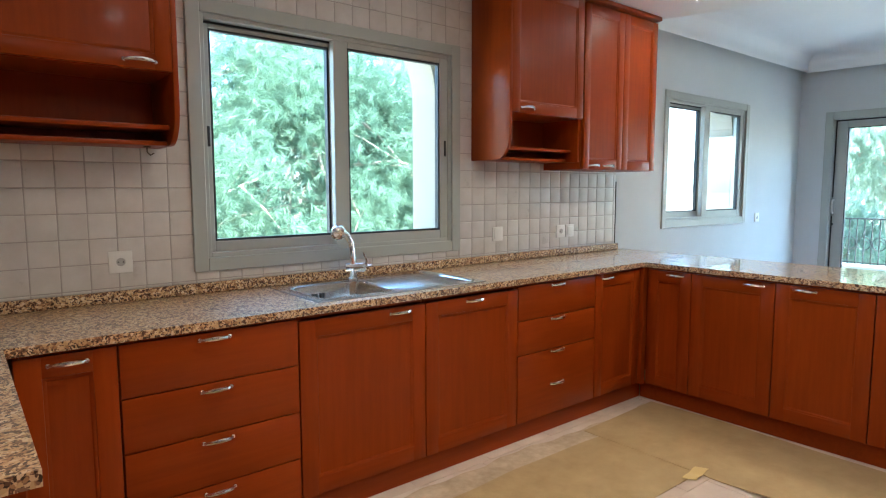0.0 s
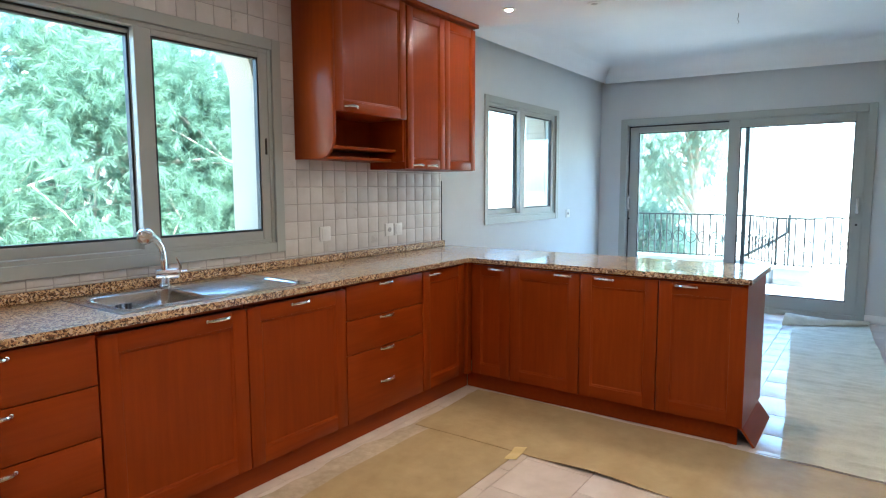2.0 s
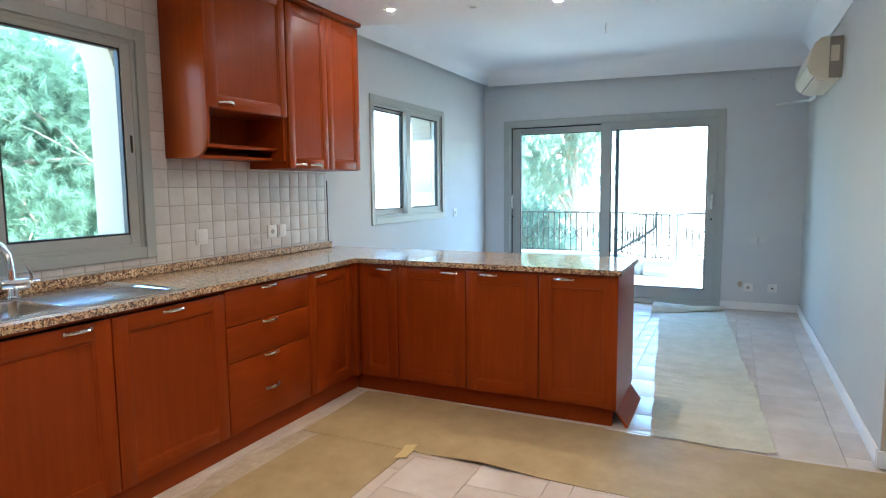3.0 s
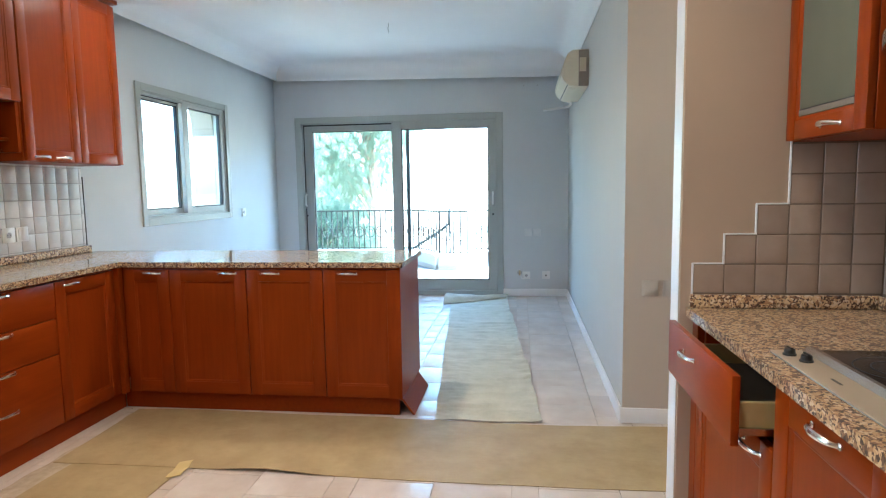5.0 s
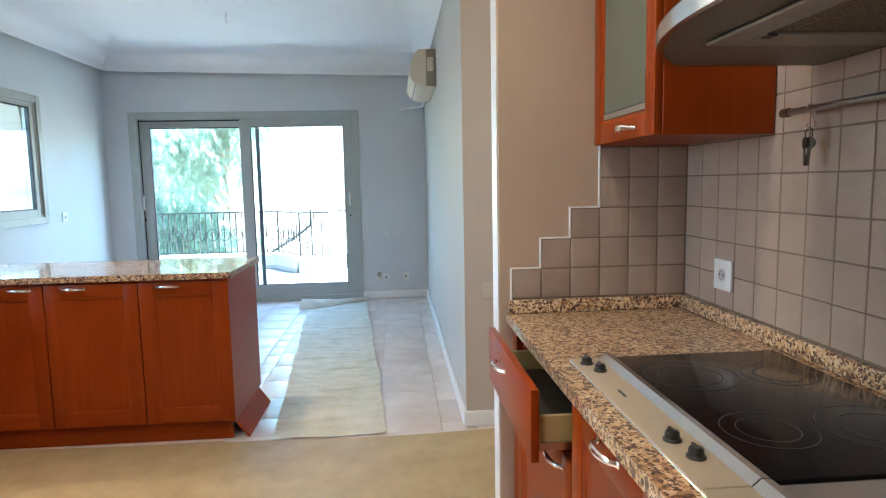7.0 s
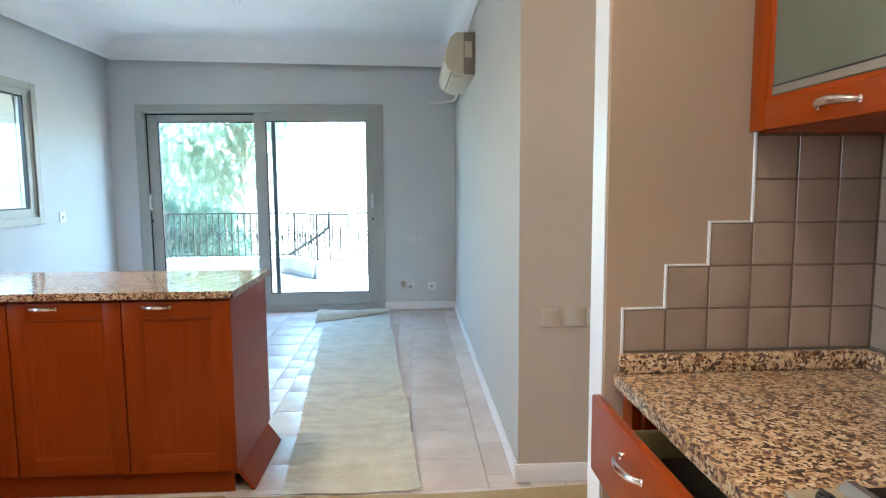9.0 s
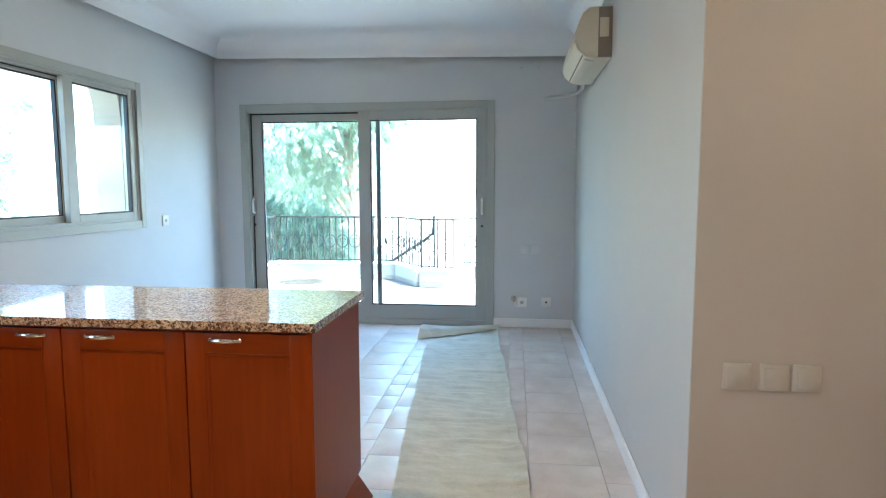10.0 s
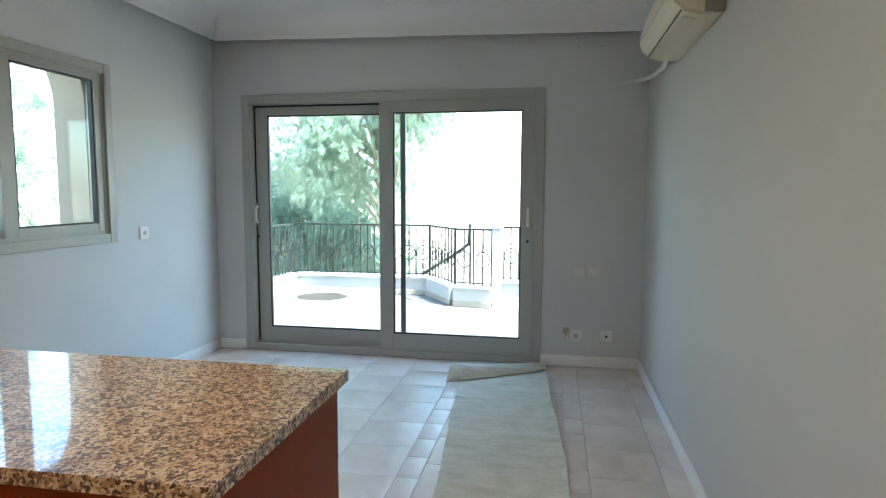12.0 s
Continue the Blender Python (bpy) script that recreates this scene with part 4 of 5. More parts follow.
# ---- hob ----
def hob():
    x0, x1 = 1.082, 1.700
    top = thing("hob", None, "black ceramic glass hob with a steel control strip, set in granite", "hob")
    part("tray", box(x0, x1, -1.245, -0.734, ZT + 0.0006, ZT + 0.004, 0.0015), M_STEEL, top)
    part("glass_plate", box(x0 + 0.006, x1 - 0.006, -1.238, -0.838, ZT + 0.0042, ZT + 0.010, 0.002, 2), M_HOB, top)
    bm = B()
    rings(bm, [[Vector((x, -0.836, ZT + 0.004)), Vector((x, -0.836, ZT + 0.016)), Vector((x, -0.822, ZT + 0.018)), Vector((x, -0.808, ZT + 0.006)), Vector((x, -0.808, ZT + 0.004))] for x in (x0, x1)])
    part("trim_bar", bm, M_HOODSTEEL, top, "raised steel trim")
    part("control_strip", box(x0, x1, -0.8075, -0.735, ZT + 0.0042, ZT + 0.0075, 0.001), M_CTRL, top, "champagne-coloured control strip")
    for kx, ky in ((1.655, -0.762), (1.600, -0.775), (1.235, -0.768), (1.172, -0.776)):
        bm = turned(B(), [(0.015, 0.0), (0.015, 0.003), (0.0125, 0.005), (0.0115, 0.014), (0.0095, 0.016)], 20, Matrix.Translation((kx, ky, ZT + 0.0076)))
        bx(bm, kx - 0.012, kx + 0.012, ky - 0.003, ky + 0.003, ZT + 0.0234, ZT + 0.027, 0.001)
        part("knob", bm, M_BLACK, top, "black rotary knob")
    part("label_bar", box(1.435, 1.475, -0.772, -0.766, ZT + 0.0076, ZT + 0.0082), M_BLACK, top)
    for cx, cy, r in ((1.540, -0.950, 0.098), (1.250, -0.940, 0.075), (1.520, -1.135, 0.072), (1.235, -1.130, 0.098)):
        for rr in (r, r * 0.66):
            bm = B()
            n = 48
            vs = [[bm.verts.new((cx + q * math.cos(2 * math.pi * k / n), cy + q * math.sin(2 * math.pi * k / n), ZT + 0.0106)) for k in range(n)] for q in (rr - 0.0012, rr + 0.0012)]
            for k in range(n):
                bm.faces.new((vs[0][k], vs[1][k], vs[1][(k + 1) % n], vs[0][(k + 1) % n]))
            part("zone_ring", bm, M_RING, top)
    # the second, narrower plate beside it
    two = thing("warming_plate", None, "steel-covered narrow cooking plate beside the hob", "hob")
    x0, x1 = 0.700, 1.079
    part("tray", box(x0, x1, -1.245, -0.734, ZT + 0.0006, ZT + 0.004, 0.0015), M_STEEL, two)
    part("cover", box(x0 + 0.006, x1 - 0.006, -1.238, -0.838, ZT + 0.0042, ZT + 0.010, 0.002, 2), M_HOODSTEEL, two)
    bm = B()
    rings(bm, [[Vector((x, -0.836, ZT + 0.004)), Vector((x, -0.836, ZT + 0.016)), Vector((x, -0.822, ZT + 0.018)), Vector((x, -0.808, ZT + 0.006)), Vector((x, -0.808, ZT + 0.004))] for x in (x0, x1)])
    part("trim_bar", bm, M_HOODSTEEL, two)
    part("control_strip", box(x0, x1, -0.8075, -0.735, ZT + 0.0042, ZT + 0.0075, 0.001), M_CTRL, two)
    part("label_bar", box(0.985, 1.035, -0.768, -0.760, ZT + 0.0076, ZT + 0.0082), M_BLACK, two)
    for kx in (0.80, 0.85):
        part("knob", turned(B(), [(0.017, 0.0), (0.017, 0.003), (0.0135, 0.005), (0.0125, 0.018), (0.0105, 0.020)], 20, Matrix.Translation((kx, -0.756, ZT + 0.0076))), M_BLACK, two)


M_CTRL = plastic("champagne_lacquer", (0.40, 0.335, 0.245), 0.35)
M_RING = plastic("printed_ring", (0.035, 0.035, 0.037), 0.3)
hob()


# ---- cooker hood ----
def hood():
    top = thing("cooker_hood", None, "brushed steel canopy hood with a curved front lip", "cooker hood")
    x0, x1, zb = 0.760, 1.660, 1.575

    def plan(inset=0.0, n=25):
        pts = []
        for k in range(n):
            a = -1 + 2 * k / (n - 1)
            pts.append(((x0 + x1) / 2 - a * (0.45 - inset), -0.955 - inset + 0.17 * (1 - a * a) ** 0.8))
        return [(x1 - inset, YK + 0.002)] + pts + [(x0 + inset, YK + 0.002)]

    # lip
    outl = plan()
    inn = plan(0.012)
    bm = B()
    rings(bm, [[Vector((x, y, zb)) for x, y in outl], [Vector((x, y, zb + 0.030)) for x, y in outl], [Vector((x, y, zb + 0.036)) for x, y in plan(0.004)], [Vector((x, y, zb + 0.036)) for x, y in inn], [Vector((x, y, zb)) for x, y in inn], [Vector((x, y, zb)) for x, y in outl]], True, False, False)
    bmesh.ops.remove_doubles(bm, verts=bm.verts, dist=0.0001)
    part("lip", bm, M_HOODSTEEL, top, "bright polished steel lip")
    # upper shell rising to the chimney
    n = len(outl)
    chim = []
    for x, y in inn:
        chim.append((min(max(x, 1.08), 1.34), max(min(y, -1.06), YK + 0.002)))
    loops = []
    for f in np.linspace(0, 1, 8):
        g = f ** 0.6
        loops.append([Vector((ax + (cx - ax) * g, ay + (cy - ay) * g, zb + 0.034 + 0.32 * f ** 1.3)) for (ax, ay), (cx, cy) in zip(inn, chim)])
    bm = B()
    vv = [[bm.verts.new(p) for p in lp] for lp in loops]
    for a, b in zip(vv, vv[1:]):
        for i in range(n - 1):
            bm.faces.new((a[i], a[i + 1], b[i + 1], b[i]))
    bmesh.ops.recalc_face_normals(bm, faces=bm.faces)
    part("canopy", bm, M_HOODSTEEL, top)
    part("chimney", box(1.08, 1.34, YK + 0.002, -1.06, zb + 0.352, ZK - 0.001, 0.004), M_HOODSTEEL, top)
    # underside
    bm = B()
    vs = [bm.verts.new((x, y, zb + 0.004)) for x, y in plan(0.0125)]
    bm.faces.new(vs)
    bmesh.ops.recalc_face_normals(bm, faces=bm.faces)
    bmesh.ops.solidify(bm, geom=bm.faces[:], thickness=0.003)
    part("underside", bm, M_UNDER, top)
    bm = B()
    for r in ((0.98, 1.425, -0.965, -0.905), (0.98, 1.425, -1.265, -1.215), (1.335, 1.425, -1.2145, -0.9655), (0.98, 1.07, -1.2145, -0.9655)):
        bx(bm, *r, zb - 0.007, zb + 0.0009, 0.003)
    part("filter_frame", bm, M_HFRAME, top, "grey metal frame round the grease filter")
    part("filter", box(1.0705, 1.3345, -1.2145, -0.9655, zb - 0.003, zb + 0.0008, 0.001), M_FILTER, top, "greasy yellowed metal grease filter")
    for x in (1.345, 1.045):
        part("filter_latch", box(x - 0.012, x + 0.012, -0.985, -0.968, zb - 0.010, zb - 0.0071, 0.001), M_DARKHOLE, top)


M_HFRAME = metal("grey_filter_frame", (0.33, 0.315, 0.28), 0.45)
M_UNDER = metal("dull_steel", (0.20, 0.185, 0.165), 0.45)
hood()


# ---- rail with keys ----
def rail():
    top = thing("utensil_rail", None, "thin steel rail on the tiled wall above the hob", "rail")
    part("bar", tube(B(), [(1.700, YK + 0.04, 1.476), (0.60, YK + 0.04, 1.476)], 0.0075, 12), M_RAIL, top)
    part("end_cap", turned(B(), [(0.010, 0.0), (0.011, 0.004), (0.011, 0.024), (0.009, 0.028)], 14, Matrix.Translation((1.687, YK + 0.04, 1.476)) @ pose(0, 0, 0, 0, 90, 0)), M_BRASS, top)
    for x in (1.655, 1.15, 0.65):
        part("bracket", tube(B(), [(x, YK + 0.001, 1.476), (x, YK + 0.042, 1.476)], 0.006, 10), M_CHROME, top)
    keys = thing("bunch_of_keys", None, "small dark keys hanging from a hook on the rail", "keys")
    hx, hy = 1.612, YK + 0.04
    curl = [(hx, hy + 0.010 * math.cos(a), 1.476 + 0.0105 * math.sin(a)) for a in np.linspace(-0.4, math.pi + 0.2, 10)] + [(hx, hy - 0.006, 1.456)] + [(hx, hy + 0.010 * math.cos(a), 1.441 + 0.010 * math.sin(a)) for a in np.linspace(math.pi, 2 * math.pi + 0.4, 10)]
    part("hook", tube(B(), curl, 0.0018, 8), M_CHROME, keys)
    loop = [(hx + 0.012 * math.cos(a), hy + 0.004, 1.421 + 0.013 * math.sin(a)) for a in np.linspace(0, 2 * math.pi, 17)]
    part("key_ring", tube(B(), loop, 0.0015, 6), M_KEY, keys)
    for k, (dx, tilt) in enumerate(((-0.006, -6), (0.007, 5))):
        bm = B()
        m = Matrix.Translation((hx + dx, hy + 0.004 + 0.005 * k, 1.413)) @ pose(0, 0, 0, 0, tilt, 18 * (1 - 2 * k))
        turned(bm, [(0.013, -0.0014), (0.013, 0.0014)], 16, m @ pose(0, 0, -0.012, 90, 0, 0))
        blade = B()
        bx(blade, -0.0045, 0.0045, -0.0012, 0.0012, -0.062, -0.020, 0.0005)
        bx(blade, 0.0045, 0.0075, -0.001, 0.001, -0.058, -0.050)
        bx(blade, 0.0045, 0.0068, -0.001, 0.001, -0.046, -0.038)
        blade.transform(m)
        tmp = bpy.data.meshes.new("tmp")
        blade.to_mesh(tmp)
        blade.free()
        bm.from_mesh(tmp)
        bpy.data.meshes.remove(tmp)
        part("key", bm, M_KEY, keys)


M_BRASS = metal("dark_bronze", (0.22, 0.15, 0.10), 0.4)
M_RAIL = metal("dull_grey_rail", (0.34, 0.33, 0.32), 0.32)
M_KEY = metal("dark_key_metal", (0.10, 0.075, 0.055), 0.4)
rail()
# a little hook under the open niche by the window
hk = thing("small_hook", Matrix.Translation((0.655, 2.66, 1.532)), "small brass hook under the wall cabinet", "hook")
part("plate", box(-0.012, 0.012, -0.012, 0.012, -0.004, 0.0005, 0.001), M_KEY, hk)
part("arm", tube(B(), [(0, 0, -0.003), (0, 0.0, -0.022), (0.010, -0.006, -0.034), (0.022, -0.012, -0.026)], 0.0025, 8), M_KEY, hk)


# ---- sockets and switches ----
def plate(m, kind, label, size=0.09, mat=None):
    """A wall plate: v = -y outwards from the wall, z up."""
    h = size / 2
    names = {"socket": "wall_socket", "switch": "light_switch", "blank": "blank_plate", "antenna": "aerial_socket"}
    cats = {"socket": "socket", "switch": "switch", "blank": "plate", "antenna": "socket"}
    top = thing(names[kind], m, label, cats[kind])
    part("surround", box(-h, h, -0.010, -0.0005, -h, h, 0.003, 2), mat or M_WHITE, top)
    if kind == "socket":
        bm = turned(B(), [(0.0215, 0.0), (0.0215, 0.0012), (0.0185, 0.0012), (0.0175, -0.0005)], 28, Matrix.Translation((0, -0.0101, 0)) @ pose(0, 0, 0, 90, 0, 0))
        part("well_rim", bm, mat or M_WHITE, top)
        part("well", turned(B(), [(0.017, 0.0), (0.017, 0.0008)], 24, Matrix.Translation((0, -0.0104, 0)) @ pose(0, 0, 0, 90, 0, 0)), M_GREYP, top)
        for s in (-1, 1):
            part("pin_hole", turned(B(), [(0.0028, 0.0), (0.0028, 0.0006)], 10, Matrix.Translation((s * 0.0095, -0.0113, 0)) @ pose(0, 0, 0, 90, 0, 0)), M_DARKHOLE, top)
    elif kind == "switch":
        part("rocker", box(-h * 0.72, h * 0.72, -0.0145, -0.0102, -h * 0.72, h * 0.72, 0.002, 2), mat or M_WHITE, top)
    elif kind == "antenna":
        part("well", turned(B(), [(0.010, 0.0), (0.010, 0.0008)], 18, Matrix.Translation((0, -0.0101, 0)) @ pose(0, 0, 0, 90, 0, 0)), M_DARKHOLE, top)
    return top


M_GREYP = plastic("grey_socket_well", (0.42, 0.41, 0.39), 0.45)
ON_N = lambda x, z: Matrix.Translation((x, YN - 0.0005, z))
ON_L = lambda x, z: Matrix.Translation((x, YL, z))
ON_E = lambda y, z: Matrix.Translation((XE, y, z)) @ pose(0, 0, 0, 0, 0, -90)
ON_S = lambda x, z: Matrix.Translation((x, YK + 0.0005, z)) @ pose(0, 0, 0, 0, 0, 180)
ON_P = lambda y, z: Matrix.Translation((3.508, y, z)) @ pose(0, 0, 0, 0, 0, -90)
plate(ON_N(0.573, 1.066), "socket", "white round-pin wall socket on the tiles")
plate(ON_N(2.736, 1.079), "switch", "white switch on the tiles beside the window")
plate(ON_N(3.350, 1.069), "socket", "white wall socket on the tiles, one of two", 0.088)
plate(ON_N(3.448, 1.069), "switch", "white switch plate beside a wall socket", 0.088)
plate(ON_L(6.425, 1.072), "socket", "white wall socket beside the living-room window")
plate(ON_S(2.010, 1.045), "socket", "white wall socket on the tiles behind the hob worktop", 0.09)
plate(ON_E(-0.205, 0.246), "socket", "white wall socket low on the wall")
plate(ON_E(-0.436, 0.250), "antenna", "white aerial socket low on the wall")
plate(ON_E(-0.226, 0.760), "blank", "pale blank plate on the wall", 0.085, M_BLANK)
plate(ON_E(-0.329, 0.762), "blank", "pale blank plate on the wall", 0.085, M_BLANK)
plate(ON_P(-0.826, 0.752), "switch", "beige light switch on the wall end", 0.085, M_BEIGE)
plate(ON_P(-0.936, 0.752), "switch", "beige light switch on the wall end", 0.085, M_BEIGE)
plate(ON_P(-1.032, 0.752), "switch", "beige light switch on the wall end", 0.085, M_BEIGE)
for y in (-0.178, -0.335):
    pg = thing("wall_plug", ON_E(y, 2.46), "old plastic plug stuck in the painted wall", "wall plug", "wall plugs")
    part("collar", turned(B(), [(0.007, 0.0), (0.007, 0.003), (0.004, 0.004)], 12, Matrix.Translation((0, -0.0005, 0)) @ pose(0, 0, 0, 90, 0, 0)), M_GREYP, pg)
loose = thing("cable_outlet", ON_E(-0.125, 0.262), "loose cable hanging from an open wall box", "outlet")
part("box_rim", turned(B(), [(0.028, 0.0), (0.028, 0.004), (0.022, 0.006)], 18, Matrix.Translation((0, -0.0005, 0.02)) @ pose(0, 0, 0, 90, 0, 0)), M_GREYP, loose)
part("cable", tube(B(), [(0, -0.006, 0.03), (0.012, -0.03, 0.015), (0.014, -0.028, -0.02), (0.022, -0.03, -0.05), (0.045, -0.028, -0.056), (0.065, -0.02, -0.035)], 0.004, 8), M_WHITE, loose)
part("connector", box(-0.008, 0.012, -0.035, -0.012, -0.012, 0.045, 0.003), plastic("beige_connector", (0.45, 0.33, 0.2), 0.5), loose)


# ---- air conditioner ----
def air_conditioner():
    top = thing("air_conditioner", Matrix.Translation((5.31, YS, 2.112)), "yellowed white wall-mounted air conditioner", "air conditioner")
    L = 0.96
    prof = [(0.001, -0.004), (0.09, -0.008), (0.155, 0.008), (0.200, 0.048), (0.216, 0.09), (0.216, 0.125), (0.196, 0.20), (0.170, 0.262), (0.132, 0.292), (0.001, 0.295)]
    bm = B()
    rings(bm, [[Vector((x, y, z)) for y, z in prof] for x in (0.014, L - 0.014)])
    es = [e for e in bm.edges if len(e.link_faces) == 2 and e.calc_face_angle(0) > 1.2]
    bmesh.ops.bevel(bm, geom=es, offset=0.006, segments=3, profile=0.5, affect="EDGES", clamp_overlap=True)
    part("housing", bm, M_ACBODY, top)
    for x0, x1 in ((0.0, 0.0135), (L - 0.0135, L)):
        bm = B()
        rings(bm, [[Vector((x, y * 0.93 + 0.001, z * 0.97 + 0.005)) for y, z in prof] for x in (x0, x1)])
        part("end_cap", bm, M_ACBODY, top)
    for x0, x1 in ((-0.0035, 0.0138), (L - 0.0138, L + 0.0035)):
        part("rear_casing", box(x0, x1, 0.0015, 0.082, -0.001, 0.287, 0.003), M_ACSIDE, top, "dark brown rear casing")
    part("end_patch", box(-0.0062, -0.0037, 0.022, 0.074, 0.115, 0.225, 0.0008), M_ACBODY, top)
    bm = B()
    rings(bm, [[Vector((x, 0.100, -0.0065)), Vector((x, 0.153, 0.006)), Vector((x, 0.156, 0.002)), Vector((x, 0.102, -0.011))] for x in (0.07, L - 0.05)])
    part("louvre", bm, M_ACBODY, top)
    bm = B()
    rings(bm, [[Vector((x, 0.163, 0.0180)), Vector((x, 0.169, 0.0232)), Vector((x, 0.1712, 0.0208)), Vector((x, 0.1652, 0.0156))] for x in (0.03, L - 0.03)])
    part("outlet_gap", bm, M_BLACK, top)
    bm = B()
    rings(bm, [[Vector((x, 0.2155, 0.1000)), Vector((x, 0.2155, 0.1035)), Vector((x, 0.2168, 0.1035)), Vector((x, 0.2168, 0.1000))] for x in (0.016, L - 0.016)])
    part("panel_seam", bm, M_ACSIDE, top)
    hose = thing("drain_hose", None, "white drain hose along the wall corner", "hose")
    part("pipe", tube(B(), [(6.24, YS + 0.07, 2.124), (6.45, YS + 0.05, 2.115), (6.9, YS + 0.035, 2.15), (7.25, YS + 0.045, 2.185), (7.34, YS + 0.10, 2.188), (7.358, YS + 0.2, 2.178), (7.362, YS + 0.29, 2.17)], 0.014, 10), M_WHITE, hose)


air_conditioner()


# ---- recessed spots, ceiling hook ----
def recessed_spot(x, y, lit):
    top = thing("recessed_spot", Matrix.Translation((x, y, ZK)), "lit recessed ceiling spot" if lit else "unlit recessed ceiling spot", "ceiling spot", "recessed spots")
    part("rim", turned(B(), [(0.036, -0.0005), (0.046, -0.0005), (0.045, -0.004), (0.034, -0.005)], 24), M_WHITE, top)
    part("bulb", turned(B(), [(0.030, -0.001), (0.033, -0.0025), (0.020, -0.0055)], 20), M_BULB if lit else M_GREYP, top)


# last six are added at guessed positions to light kitchen and passage warmly
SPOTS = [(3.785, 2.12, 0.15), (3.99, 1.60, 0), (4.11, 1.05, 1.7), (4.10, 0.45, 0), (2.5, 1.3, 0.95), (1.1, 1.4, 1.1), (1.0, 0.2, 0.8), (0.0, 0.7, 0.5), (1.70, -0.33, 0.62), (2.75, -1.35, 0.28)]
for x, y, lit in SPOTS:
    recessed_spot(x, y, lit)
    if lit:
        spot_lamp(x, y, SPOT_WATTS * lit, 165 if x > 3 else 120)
hk = thing("ceiling_hook", Matrix.Translation((5.735, 1.048, ZC)), "bare lamp hook with wire ends in the ceiling", "hook")
part("wire", tube(B(), [(0, 0, -0.001), (0.004, 0, -0.03), (-0.008, 0.004, -0.05), (0.012, 0, -0.075), (0.0, 0.004, -0.09)], 0.003, 7), M_GREYP, hk)


# ---- floor coverings ----
def sheet(x_of, n, k, z_of, thick=0.003):
    """A thin cloth over a grid: x_of(s, t) gives x, y; z_of(x, y, s, t) the height."""
    bm = B()
    g = []
    for i in range(n + 1):
        row = []
        for j in range(k + 1):
            s, t = i / n, j / k
            x, y = x_of(s, t)
            row.append(bm.verts.new((x, y, z_of(x, y, s, t) + thick)))
        g.append(row)
    for i in range(n):
        for j in range(k):
            bm.faces.new((g[i][j], g[i + 1][j], g[i + 1][j + 1], g[i][j + 1]))
    bmesh.ops.recalc_face_normals(bm, faces=bm.faces)
    if bm.faces[0].normal.z < 0:
        bmesh.ops.reverse_faces(bm, faces=bm.faces[:])
    bmesh.ops.solidify(bm, geom=bm.faces[:], thickness=thick * 0.9)
    return bm


def rug_edge(s, phase, amp=0.006):
    return amp * (math.sin(17 * s + phase) + 0.6 * math.sin(41 * s + 2 * phase))


def fleece_xy(s, t):
    x = 3.44 + 3.80 * s
    y0 = -0.261 + 0.29 * s + rug_edge(s, 0.3, 0.007) + 0.0015 * math.sin(190 * s) + 0.0012 * math.sin(467 * s)
    y1 = 0.347 + 0.33 * s + rug_edge(s, 1.7, 0.004)
    return x + 0.008 * math.sin(9 * t), y0 + (y1 - y0) * t


def fleece_z(x, y, s, t):
    wob = noise.noise(Vector((x * 7.0, y * 2.2, 0.3)))
    edge = max(0.0, 1 - t / 0.10)
    ruck = max(0.0, noise.noise(Vector((x * 13.0, y * 2.6, 9.0))) - 0.05)
    lift = edge * (0.010 + 0.010 * (0.5 + 0.5 * math.sin(x * 55 + 3 * wob)) * max(0, 0.4 + wob))
    ripple = 0.008 * max(0.0, math.sin(34 * x + 9 * y + 4 * noise.noise(Vector((x * 1.7, y * 3.0, 5.0))))) * max(0.0, noise.noise(Vector((x * 2.3, y * 1.9, 2.0))) + 0.15)
    return 0.001 + ripple + 0.009 * max(0, wob) + lift + 0.022 * ruck * (0.35 + 0.65 * (1 - t)) + 0.006 * max(0, noise.noise(Vector((x * 22, y * 9, 4.0))))


runner = thing("fleece_runner", None, "rumpled whitish protective fleece laid along the floor", "floor cover")
part("cloth", sheet(fleece_xy, 300, 34, fleece_z), M_FLEECE, runner)


def fold_xy(s, t):
    return 7.04 + 0.14 * (1 - t) - (0.03 + 0.27 * t) * s, 0.03 + 0.67 * t + 0.02 * s


def fold_z(x, y, s, t):
    return 0.014 + (0.012 + 0.075 * t) * math.sin(math.pi * s ** 0.8) + 0.010 * noise.noise(Vector((x * 9, y * 9, 1)))


def tail_xy(s, t):
    return 7.04 + 0.14 * (1 - t) + (0.03 + 0.15 * (1 - t)) * s, 0.03 + 0.67 * t - 0.02 * s


def tail_z(x, y, s, t):
    return 0.012 + 0.028 * s * (0.4 + 0.6 * t) + 0.006 * noise.noise(Vector((x * 12, y * 8, 3)))


part("folded_end", sheet(fold_xy, 22, 26, fold_z), M_FLEECE, runner, "end folded back over itself")
part("loose_end", sheet(tail_xy, 14, 26, tail_z), M_FLEECE, runner)


def felt_z(x, y, s, t):
    w = noise.noise(Vector((x * 2.4, y * 2.4, 7)))
    return 0.001 + 0.003 * max(0, w) + 0.001 * noise.noise(Vector((x * 9, y * 9, 2)))


def felt_a(s, t):
    return -0.4 + 3.17 * s, 1.455 + 0.006 * math.sin(9 * s) + (0.575 + rug_edge(s, 0.5, 0.005)) * t


def felt_b(s, t):
    return 2.735 + 0.010 * math.sin(7 * t) + (0.70 + 0.01 * math.sin(14 * t) + (0.022 if t < 0.50 else 0.0)) * s, 2.125 + 0.03 * s - 3.16 * t


